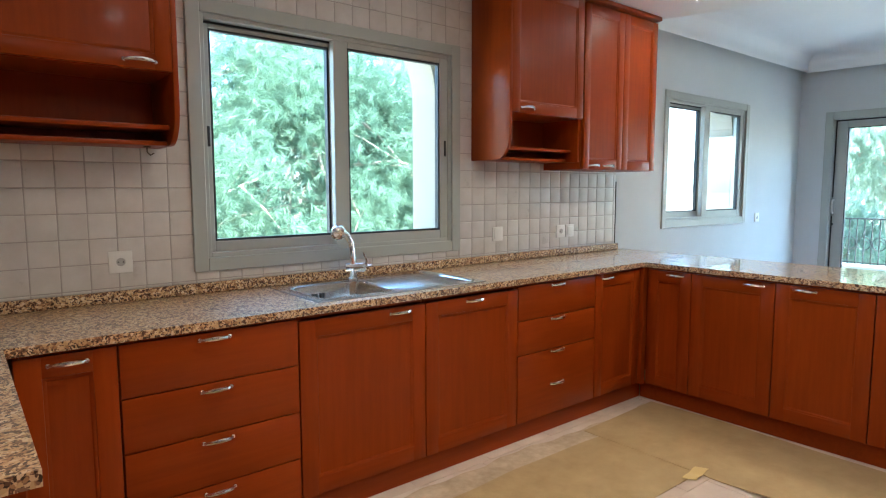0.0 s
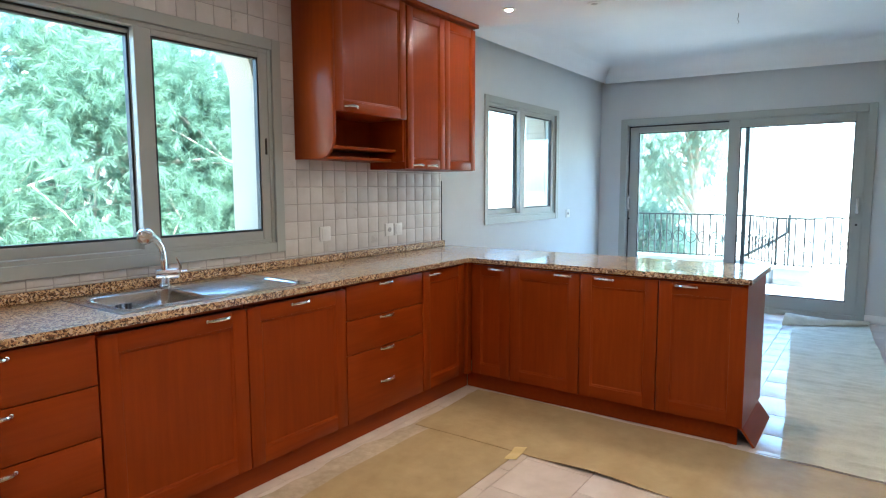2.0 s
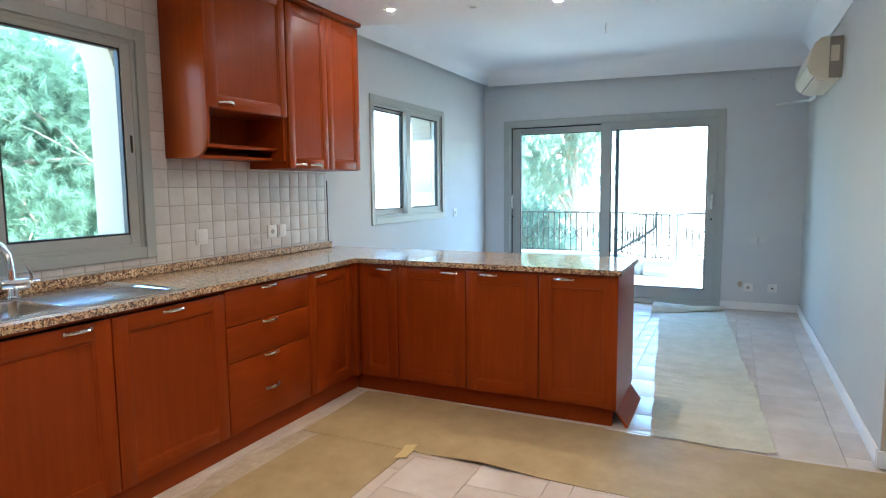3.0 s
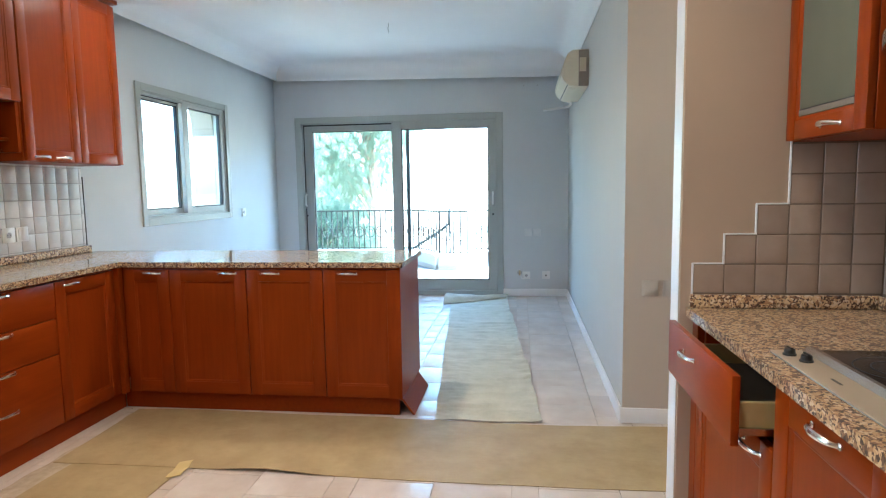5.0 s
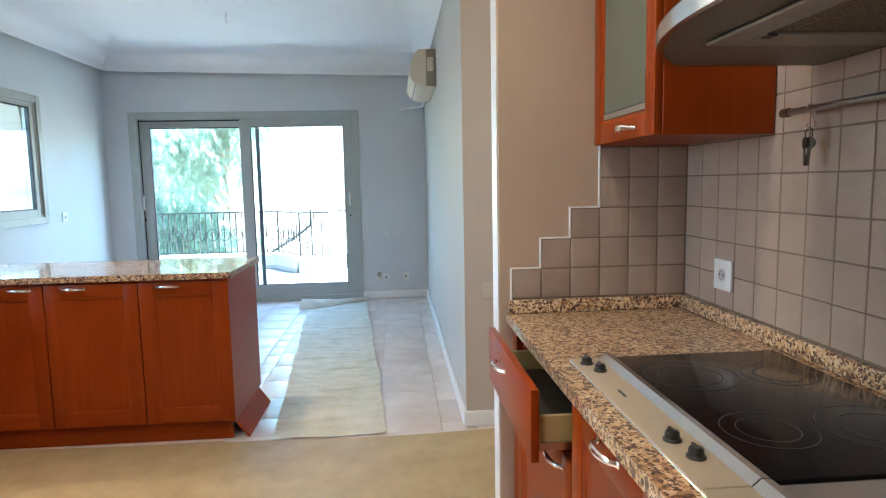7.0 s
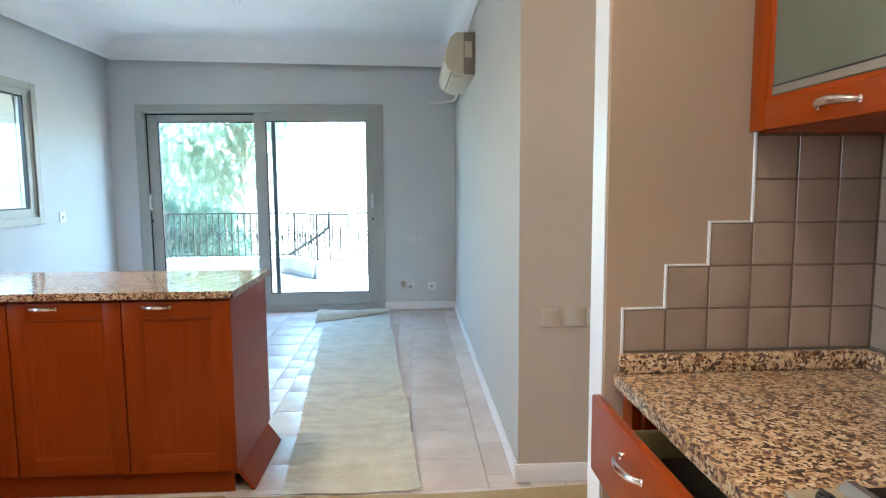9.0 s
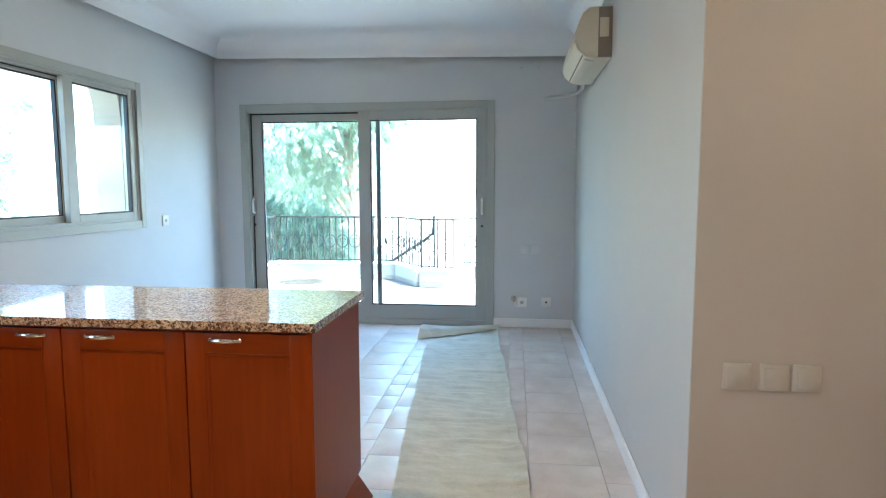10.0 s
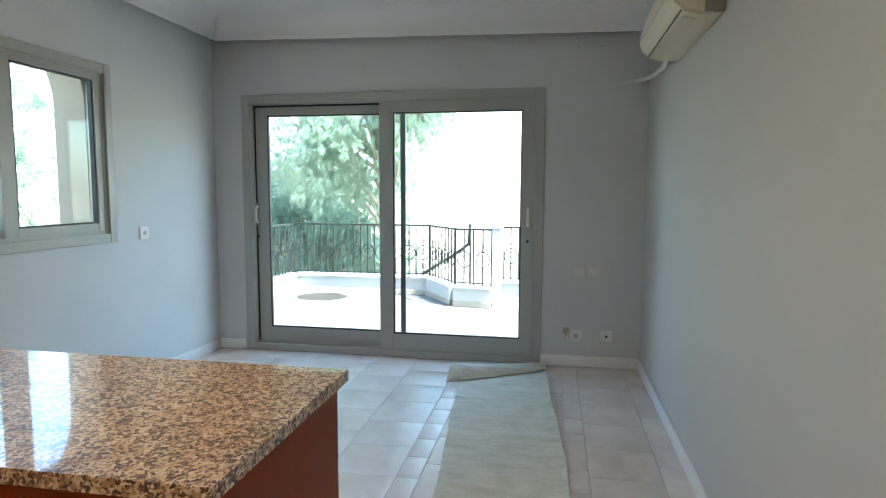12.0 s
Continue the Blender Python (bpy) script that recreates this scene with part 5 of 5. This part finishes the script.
def felt_bz(x, y, s, t):
    lift = max(0.0, 1 - s / 0.12) if y < 1.40 else 0.0
    over = 0.0025 * min(1.0, max(0.0, (3.0 - x) / 0.2)) if y > 1.40 else 0.0
    return felt_z(x, y, s, t) + over + 0.018 * lift * max(0.0, math.sin(6.5 * (1.452 - y) / 2.25 + 0.4)) ** 6


def paper_a(s, t):
    return -0.4 + 3.80 * s, 2.00 + (0.175 + 0.02 * math.sin(5 * s) + rug_edge(s, 2.1, 0.012) + 0.008 * math.sin(97 * s)) * t


tagged(part("floor_paper", sheet(paper_a, 90, 4, lambda x, y, s, t: 0.0004, 0.0006), M_PAPER), "thin scuffed paper under the felt along the sink cabinets", "floor cover")
tagged(part("floor_felt", sheet(felt_a, 80, 16, felt_z), M_KRAFT), "beige protective felt strip along the sink cabinets", "floor cover")
tagged(part("floor_felt", sheet(felt_b, 20, 112, felt_bz), M_KRAFT), "beige protective felt strip across the kitchen floor", "floor cover")
tp = sheet(lambda s, t: (2.66 + 0.155 * s - 0.03 * t, 1.42 + 0.055 * t + 0.02 * s), 8, 4, lambda x, y, s, t: 0.010 + 0.003 * math.sin(9 * s), 0.002)
tagged(part("tape_strip", tp, M_TAPE), "yellowish tape over the felt joint", "tape")

# ---- terrace ----
terrace = structure("terrace", box(7.652, 10.72, -2.4, 3.72, -0.32, -0.03, 0.01), M_CONCRETE, "pale sunlit terrace floor", "terrace")
structure("door_sill", box(7.55, 7.72, 0.0, 2.68, -0.029, 0.004, 0.004), M_CONCRETE, "pale stone sill under the terrace door", "sill")
RAILPTS = [(7.75, 3.57), (10.56, 3.57), (10.56, 1.62), (9.88, 1.17), (9.80, 0.70)]


def along(p, q, o, w, z0, z1, bev=0.006):
    """A straight upright slab from p to q in plan, w thick, its middle o to the left."""
    p, q = Vector((*p, 0)), Vector((*q, 0))
    d = (q - p).normalized()
    nrm = Vector((-d.y, d.x, 0))
    bm = box(0, (q - p).length, -w / 2, w / 2, z0, z1, bev)
    ang = math.atan2(d.y, d.x)
    bm.transform(Matrix.Translation(p + nrm * o) @ Matrix.Rotation(ang, 4, "Z"))
    return bm


def terrace_parapet():
    for a, b in zip(RAILPTS, RAILPTS[1:]):
        top = thing("parapet", None, "low white terrace wall with a coping", "wall", "terrace walls", "structure")
        part("wall_body", along(a, b, 0, 0.16, -0.0295, 0.195), M_WHITEWASH, top)
        part("coping", along(a, b, 0, 0.22, 0.1952, 0.228), M_WHITEWASH, top)
        part("foot_band", along(a, b, 0, 0.175, -0.029, 0.045), M_BAND, top, "beige stone band at the foot")


terrace_parapet()


def scroll(cx, z, r):
    """A ring with a curl inside, in the x-z plane."""
    bm = B()
    tube(bm, [(cx + r * math.cos(a), 0, z + r * 1.15 * math.sin(a)) for a in np.linspace(0, 2 * math.pi, 15)], 0.008, 5)
    tube(bm, [(cx + r * (1 - a / 7) * 0.7 * math.cos(a), 0, z + r * (1 - a / 7) * 0.7 * math.sin(a)) for a in np.linspace(0, 6, 11)], 0.0065, 5)
    return bm


M_POST = mesh_of(tube(B(), [(0, 0, 0.229), (0, 0, 0.903)], 0.0095, 6), "bar", M_IRON)
M_KNOT = mesh_of(turned(B(), [(0.006, -0.03), (0.016, -0.012), (0.010, 0.0), (0.016, 0.012), (0.006, 0.03)], 8), "knot", M_IRON)
M_SCROLL = mesh_of(scroll(0, 0.545, 0.085), "scroll", M_IRON)


def railing(a, b, label):
    p, q = Vector((*a, 0)), Vector((*b, 0))
    d = q - p
    L = d.length
    top = thing("railing", Matrix.Translation(p) @ Matrix.Rotation(math.atan2(d.y, d.x), 4, "Z"), label, "railing", "terrace railings")
    part("hand_rail", box(0, L, -0.022, 0.022, 0.903, 0.926, 0.004), M_IRON, top)
    part("foot_rail", box(0, L, -0.010, 0.010, 0.252, 0.266, 0.002), M_IRON, top)
    n = max(2, 2 * round(L / 0.196))
    for k in range(n + 1):
        x = min(max(k * L / n, 0.01), L - 0.01)
        ob = new("baluster", M_POST)
        ob.parent, ob.location = top, (x, 0, 0)
        if k % 2 == 1:
            for z in (0.70, 0.39):
                kn = new("knot", M_KNOT)
                kn.parent, kn.location = ob, (0, 0, z)
            sc = new("scroll", M_SCROLL)
            sc.parent, sc.location = ob, (0, 0, 0)


for a, b in zip(RAILPTS, RAILPTS[1:]):
    railing(a, b, "dark wrought-iron terrace railing with scrolls on the low wall")
railing((10.38, 0.62), (10.38, -1.6), "dark wrought-iron railing beyond the stair gap")
st = thing("parapet", None, "low white terrace wall beyond the stair gap", "wall", "terrace walls", "structure")
part("wall_body", along((10.38, 0.64), (10.38, -1.8), 0, 0.16, -0.0295, 0.195), M_WHITEWASH, st)
part("coping", along((10.38, 0.64), (10.38, -1.8), 0, 0.22, 0.1952, 0.228), M_WHITEWASH, st)
pil = thing("gate_pillar", None, "white rendered pillar at the railing's end", "pillar", "", "structure")
part("shaft", box(9.76, 9.92, 0.60, 0.705, -0.0295, 0.93, 0.01), M_WHITEWASH, pil)
part("cap", box(9.745, 9.935, 0.585, 0.72, 0.9305, 0.96, 0.008), M_WHITEWASH, pil)
sh = thing("stair_handrail", None, "dark iron handrail sloping down outside the terrace", "handrail")
part("bar", tube(B(), [(10.75, 1.10, 0.93), (10.75, 1.12, 0.66), (10.75, 1.30, 0.52), (10.75, 2.2, -0.05), (10.75, 3.6, -0.95)], 0.024, 8), M_IRON, sh)
for k in range(8):
    y = 1.35 + 0.25 * k
    zt = 0.52 - (y - 1.3) * 0.635
    part("baluster", tube(B(), [(10.75, y, zt), (10.75, y, zt - 0.75)], 0.007, 6), M_IRON, sh)
part("post", tube(B(), [(10.75, 1.10, 0.93), (10.75, 1.10, -0.40)], 0.014, 8), M_IRON, sh)
structure("stair_ramp", along((10.78, 0.8), (10.78, 4.6), 0, 0.30, -3.0, -0.35), M_CONCRETE, "pale outside stair wall", "stair")
# flat dark oval laid on the terrace floor
oval = B()
n = 40
rim = [(10.13 + 0.30 * math.cos(2 * math.pi * k / n) * (1 + 0.06 * math.sin(5 * k)), 3.00 + 0.34 * math.sin(2 * math.pi * k / n)) for k in range(n)]
rings(oval, [[Vector((x, y, z)) for x, y in rim] for z in (-0.0299, -0.0265)], True, True, True)
tagged(part("dark_oval", oval, paint("dark_oval_concrete", (0.040, 0.036, 0.031), 0.7, 0.3, 0.3, 5)), "dark oval patch on the terrace floor", "stain")

# ---- grounds and trees ----
gbm = B()
bmesh.ops.create_grid(gbm, x_segments=40, y_segments=40, size=600)
for v in gbm.verts:
    v.co.z = -3.0 + 0.4 * noise.noise(Vector((v.co.x * 0.03, v.co.y * 0.03, 0)))
structure("ground", gbm, M_SOIL, "dry pale earth round the house", "ground")


def tree(name, base, trunk_pts, crown_c, crown_r, tufts, material, seed, label, needle=0.20, droop=0.5, width=0.034):
    """A pine: a tapered leaning trunk, limbs that fork, and sprays of long thin needles at their ends."""
    rng = np.random.default_rng(seed)
    top = thing(name, None, label, "tree")
    bm = B()
    pts = [Vector(p) for p in trunk_pts]
    tube(bm, pts, [0.21 * (1 - 0.75 * k / (len(pts) - 1)) for k in range(len(pts))], 10)
    part("trunk", bm, M_BARK, top)
    limbs = B()
    cc, cr = np.array(crown_c), np.array(crown_r)
    ends = []
    for k in range(34):
        f = rng.uniform(0.25, 1.0) * (len(pts) - 1)
        i = min(int(f), len(pts) - 2)
        s = pts[i].lerp(pts[i + 1], f - i)
        d = rng.normal(size=3)
        d /= np.linalg.norm(d)
        e = Vector(cc + cr * d * rng.uniform(0.55, 0.95))
        mid = s.lerp(e, 0.5) + Vector((0, 0, rng.uniform(0.0, 0.4)))
        tube(limbs, [s, s.lerp(mid, 0.5) + Vector((0, 0, 0.05)), mid, e], [0.045, 0.032, 0.02, 0.006], 5)
        for q in (0.55, 0.75, 1.0):
            ends.append(np.array(mid.lerp(e, q)))
        for _ in range(3):
            a = mid.lerp(e, rng.uniform(0.2, 0.9))
            b = Vector(np.array(a) + rng.normal(size=3) * 0.42)
            tube(limbs, [a, a.lerp(b, 0.6) + Vector((0, 0, 0.04)), b], [0.014, 0.009, 0.003], 4)
            ends.append(np.array(b))
    part("limbs", limbs, M_BARK, top)
    ends = np.array(ends)
    # spray centres gather round the twig ends
    cen = ends[rng.integers(0, len(ends), tufts)] + rng.normal(size=(tufts, 3)) * np.array((0.30, 0.30, 0.24))
    q = ((cen - cc) / (cr * 1.12))
    cen = cen[(q ** 2).sum(1) < 1.0]
    n, per = len(cen), 30
    axis = rng.normal(size=(n, 3)) + (cen - cc) / cr * 0.8
    axis[:, 2] -= droop
    axis /= np.linalg.norm(axis, axis=1)[:, None]
    d = axis[:, None] * 1.0 + rng.normal(size=(n, per, 3)) * 0.42
    d /= np.linalg.norm(d, axis=2)[..., None]
    ln = needle * rng.uniform(0.6, 1.15, (n, per, 1))
    start = cen[:, None] - axis[:, None] * needle * rng.uniform(0.0, 0.6, (n, per, 1))
    side = np.cross(d, rng.normal(size=(n, per, 3)))
    side /= np.linalg.norm(side, axis=2)[..., None]
    wd = needle * width
    tip = start + d * ln
    tip[..., 2] -= 0.12 * needle
    midp = start + d * ln * 0.45
    v = np.stack([start, midp + side * wd, tip, midp - side * wd], 2).reshape(-1, 3)
    me = bpy.data.meshes.new("crown")
    f = np.arange(len(v)).reshape(-1, 4)
    me.from_pydata(v.tolist(), [], f.tolist())
    me.materials.append(material)
    ob = new("crown", me)
    ob.parent = top
    ob["kind"] = "stuff"
    return top


tree("pine_tree", None, [(5.1, 8.9, -3.0), (4.9, 8.8, -0.5), (4.6, 8.6, 1.0), (4.3, 8.5, 2.2), (4.1, 8.4, 3.4)], (4.0, 8.3, 0.9), (3.7, 2.2, 3.1), 19000, M_LEAF_A, 3, "large pine with feathery green branches outside the kitchen window", 0.165, 0.5, 0.0195)
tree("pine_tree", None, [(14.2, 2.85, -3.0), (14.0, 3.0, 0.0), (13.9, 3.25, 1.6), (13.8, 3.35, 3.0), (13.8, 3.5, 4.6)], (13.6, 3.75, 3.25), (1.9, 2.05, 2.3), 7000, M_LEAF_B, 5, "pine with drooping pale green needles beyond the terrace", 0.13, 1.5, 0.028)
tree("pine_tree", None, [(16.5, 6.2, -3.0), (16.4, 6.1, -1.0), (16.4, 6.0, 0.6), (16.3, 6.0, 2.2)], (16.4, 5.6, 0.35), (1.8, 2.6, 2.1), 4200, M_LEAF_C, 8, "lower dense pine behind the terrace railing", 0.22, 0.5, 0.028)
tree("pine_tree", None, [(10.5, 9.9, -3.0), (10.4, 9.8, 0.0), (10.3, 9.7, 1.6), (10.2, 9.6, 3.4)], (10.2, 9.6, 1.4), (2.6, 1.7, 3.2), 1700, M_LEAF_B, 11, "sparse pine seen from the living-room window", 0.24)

tree("pine_tree", None, [(7.0, 13.2, -3.0), (6.9, 13.1, 0.0), (6.8, 13.0, 2.4), (6.6, 12.9, 5.0)], (6.3, 12.9, 1.0), (4.6, 1.6, 3.8), 5600, M_LEAF_A, 17, "broad pine standing behind the nearer one", 0.30, 0.5, 0.05)


# ---- tiles, piece by piece ----
TILE_CACHE = {}


def tile_mesh(w, h, t, material, bev):
    key = (round(w, 4), round(h, 4), t, material.name)
    if key not in TILE_CACHE:
        bm = B()
        o = bev
        loops = [[Vector((s * (w / 2 - i), q * (h / 2 - i), z)) for s, q in ((-1, -1), (1, -1), (1, 1), (-1, 1))] for i, z in ((0, 0.0), (0, t - o * 0.9), (o * 0.45, t - o * 0.3), (o * 1.6, t))]
        rings(bm, loops, True, False, True)
        TILE_CACHE[key] = mesh_of(bm, "tile", material)
    return TILE_CACHE[key]


def lay(parent, name, m, u0, u1, w0, w1, ou, ow, pitch, gap, t, material, skip, bev=0.0026, jitter=0.0005):
    """Tiles on a grid from origin (ou, ow), cut at the field's edges; m turns (u, w, out) into the world."""
    rng = random.Random(round(ou * 1000 + u1 * 77))
    i0, i1 = math.floor((u0 - ou) / pitch), math.ceil((u1 - ou) / pitch)
    j0, j1 = math.floor((w0 - ow) / pitch), math.ceil((w1 - ow) / pitch)
    for i in range(i0, i1):
        for j in range(j0, j1):
            a0, a1 = max(u0, ou + i * pitch) + gap / 2, min(u1, ou + (i + 1) * pitch) - gap / 2
            b0, b1 = max(w0, ow + j * pitch) + gap / 2, min(w1, ow + (j + 1) * pitch) - gap / 2
            for piece in skip(a0, a1, b0, b1):
                c0, c1, e0, e1 = piece
                if c1 - c0 < 0.008 or e1 - e0 < 0.008:
                    continue
                ob = new(name, tile_mesh(c1 - c0, e1 - e0, t, material, bev))
                ob.parent = parent
                ob.matrix_basis = m @ Matrix.Translation(((c0 + c1) / 2, (e0 + e1) / 2, rng.uniform(-jitter, jitter))) @ pose(0, 0, 0, rng.uniform(-0.15, 0.15), rng.uniform(-0.15, 0.15), rng.uniform(-0.15, 0.15))


def minus(rects):
    """Cut tiles along the edges of rectangles (u0, u1, w0, w1) and drop what lies inside them."""
    def cut(a0, a1, b0, b1):
        if any(r[0] <= a0 and a1 <= r[1] and r[2] <= b0 and b1 <= r[3] for r in rects):
            return []
        for r in rects:
            if a0 < r[1] and a1 > r[0] and b0 < r[3] and b1 > r[2]:
                out = []
                if a0 < r[0]:
                    out.append((a0, r[0], b0, b1))
                if a1 > r[1]:
                    out.append((r[1], a1, b0, b1))
                m0, m1 = max(a0, r[0]), min(a1, r[1])
                if b0 < r[2]:
                    out.append((m0, m1, b0, r[2]))
                if b1 > r[3]:
                    out.append((m0, m1, r[3], b1))
                return out
        return [(a0, a1, b0, b1)]
    return cut


FACE_N = Matrix.Translation((0, YN + 0.006, 0)) @ Matrix(((1, 0, 0, 0), (0, 0, -1, 0), (0, 1, 0, 0), (0, 0, 0, 1)))
FACE_S = Matrix.Translation((0, YK - 0.004, 0)) @ Matrix(((-1, 0, 0, 0), (0, 0, 1, 0), (0, 1, 0, 0), (0, 0, 0, 1)))
FACE_P = Matrix.Translation((XP + 0.004, 0, 0)) @ Matrix(((0, 0, -1, 0), (-1, 0, 0, 0), (0, 1, 0, 0), (0, 0, 0, 1)))
backsplash = structure("backsplash_north", upright(XW + 0.002, 3.995, 0.88, ZK - 0.001, [(0.905, 2.385, 1.04, 2.18)], YN + 0.0035, YL - 0.0005, "x"), M_GROUT, "small square off-white wall tiles above the worktop", "wall tiles")
lay(backsplash, "tile", FACE_N, -0.05, 3.995, 0.945, 2.58, 0.258, 1.371 - 0.103 * 5, 0.103, 0.004, 0.0055, M_TILE,
    minus([(0.870, 2.415, 0.998, 2.192), (2.53, 3.17, 1.60, 2.7), (3.18, 3.99, 1.56, 2.7), (-1.0, 0.725, 1.60, 2.7)]))
# thin dark strip along the tile field's end
structure("strip_tiles_end", box(3.9955, 4.001, YN - 0.002, YL - 0.0005, 0.948, 1.42, 0.001), M_DARK_LINE, "thin dark strip at the end of the tiles", "trim")
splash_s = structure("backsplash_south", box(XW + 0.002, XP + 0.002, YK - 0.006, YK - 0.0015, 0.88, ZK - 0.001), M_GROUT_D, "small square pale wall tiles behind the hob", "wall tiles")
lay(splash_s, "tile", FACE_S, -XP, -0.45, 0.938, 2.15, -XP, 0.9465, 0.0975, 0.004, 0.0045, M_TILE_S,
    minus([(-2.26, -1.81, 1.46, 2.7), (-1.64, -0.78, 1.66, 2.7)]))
STEPS = [(-0.705, 1.044), (-0.8025, 1.1415), (-0.900, 1.239), (-0.9975, 1.440)]
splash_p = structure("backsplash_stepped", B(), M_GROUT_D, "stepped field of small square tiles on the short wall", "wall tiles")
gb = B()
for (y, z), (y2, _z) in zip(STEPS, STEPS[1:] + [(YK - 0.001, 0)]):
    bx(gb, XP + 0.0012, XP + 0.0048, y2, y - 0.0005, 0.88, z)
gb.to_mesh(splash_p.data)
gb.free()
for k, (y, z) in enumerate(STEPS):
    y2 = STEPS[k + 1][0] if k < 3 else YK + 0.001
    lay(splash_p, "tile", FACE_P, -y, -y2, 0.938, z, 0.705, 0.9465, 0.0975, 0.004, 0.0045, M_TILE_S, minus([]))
edge = B()
for k, (y, z) in enumerate(STEPS):
    bx(edge, XP - 0.0015, XP + 0.0049, y - 0.001, y + 0.005, (STEPS[k - 1][1] if k else 0.938), z + (0.005 if k < 3 else 0), 0.001)
    if k < 3:
        bx(edge, XP - 0.0014, XP + 0.0048, STEPS[k + 1][0] + 0.0055, y - 0.0015, z, z + 0.0052, 0.001)
part("edge_bead", edge, M_TRIM, splash_p, "thin white filler bead")

FLOOR_M = Matrix.Translation((0, 0, -0.0085))


def lay_floor(x0, x1, y0, y1, skip):
    """Stone-look tiles in mixed sizes: two wide courses and a narrow one, joints staggered from course to course."""
    courses = ((0.115, 0.230, 0.02), (0.345, 0.345, 0.13), (0.345, 0.345, 0.30))
    y = -0.21 - 0.805 * 3
    k = 0
    while y < y1:
        w, length, off = courses[k % 3]
        i0 = math.floor((x0 - off) / length)
        for i in range(i0, math.ceil((x1 - off) / length) + 1):
            a0, a1 = max(x0, off + i * length) + 0.0012, min(x1, off + (i + 1) * length) - 0.0012
            b0, b1 = max(y0, y) + 0.0012, min(y1, y + w) - 0.0012
            for c0, c1, e0, e1 in (skip(a0, a1, b0, b1) if a1 - a0 > 0.01 and b1 - b0 > 0.01 else []):
                if c1 - c0 < 0.008 or e1 - e0 < 0.008:
                    continue
                ob = new("tile", tile_mesh(c1 - c0, e1 - e0, 0.0085, M_FTILE, 0.0007))
                ob.parent = floor
                ob.matrix_basis = FLOOR_M @ Matrix.Translation(((c0 + c1) / 2, (e0 + e1) / 2, FLOOR_RND.uniform(-0.0003, 0.0003))) @ pose(0, 0, 0, FLOOR_RND.uniform(-0.12, 0.12), FLOOR_RND.uniform(-0.12, 0.12), 0)
        y += w
        k += 1


FLOOR_RND = random.Random(41)
lay_floor(3.46, XE, YS, YL, minus([(3.50, 4.06, 0.58, 2.9)]))
lay_floor(XW, 3.46, -0.74, 2.28, minus([(-1.0, 0.06, 1.33, 3.0)]))
lay_floor(2.364, 3.508, -1.95, -0.741, minus([]))
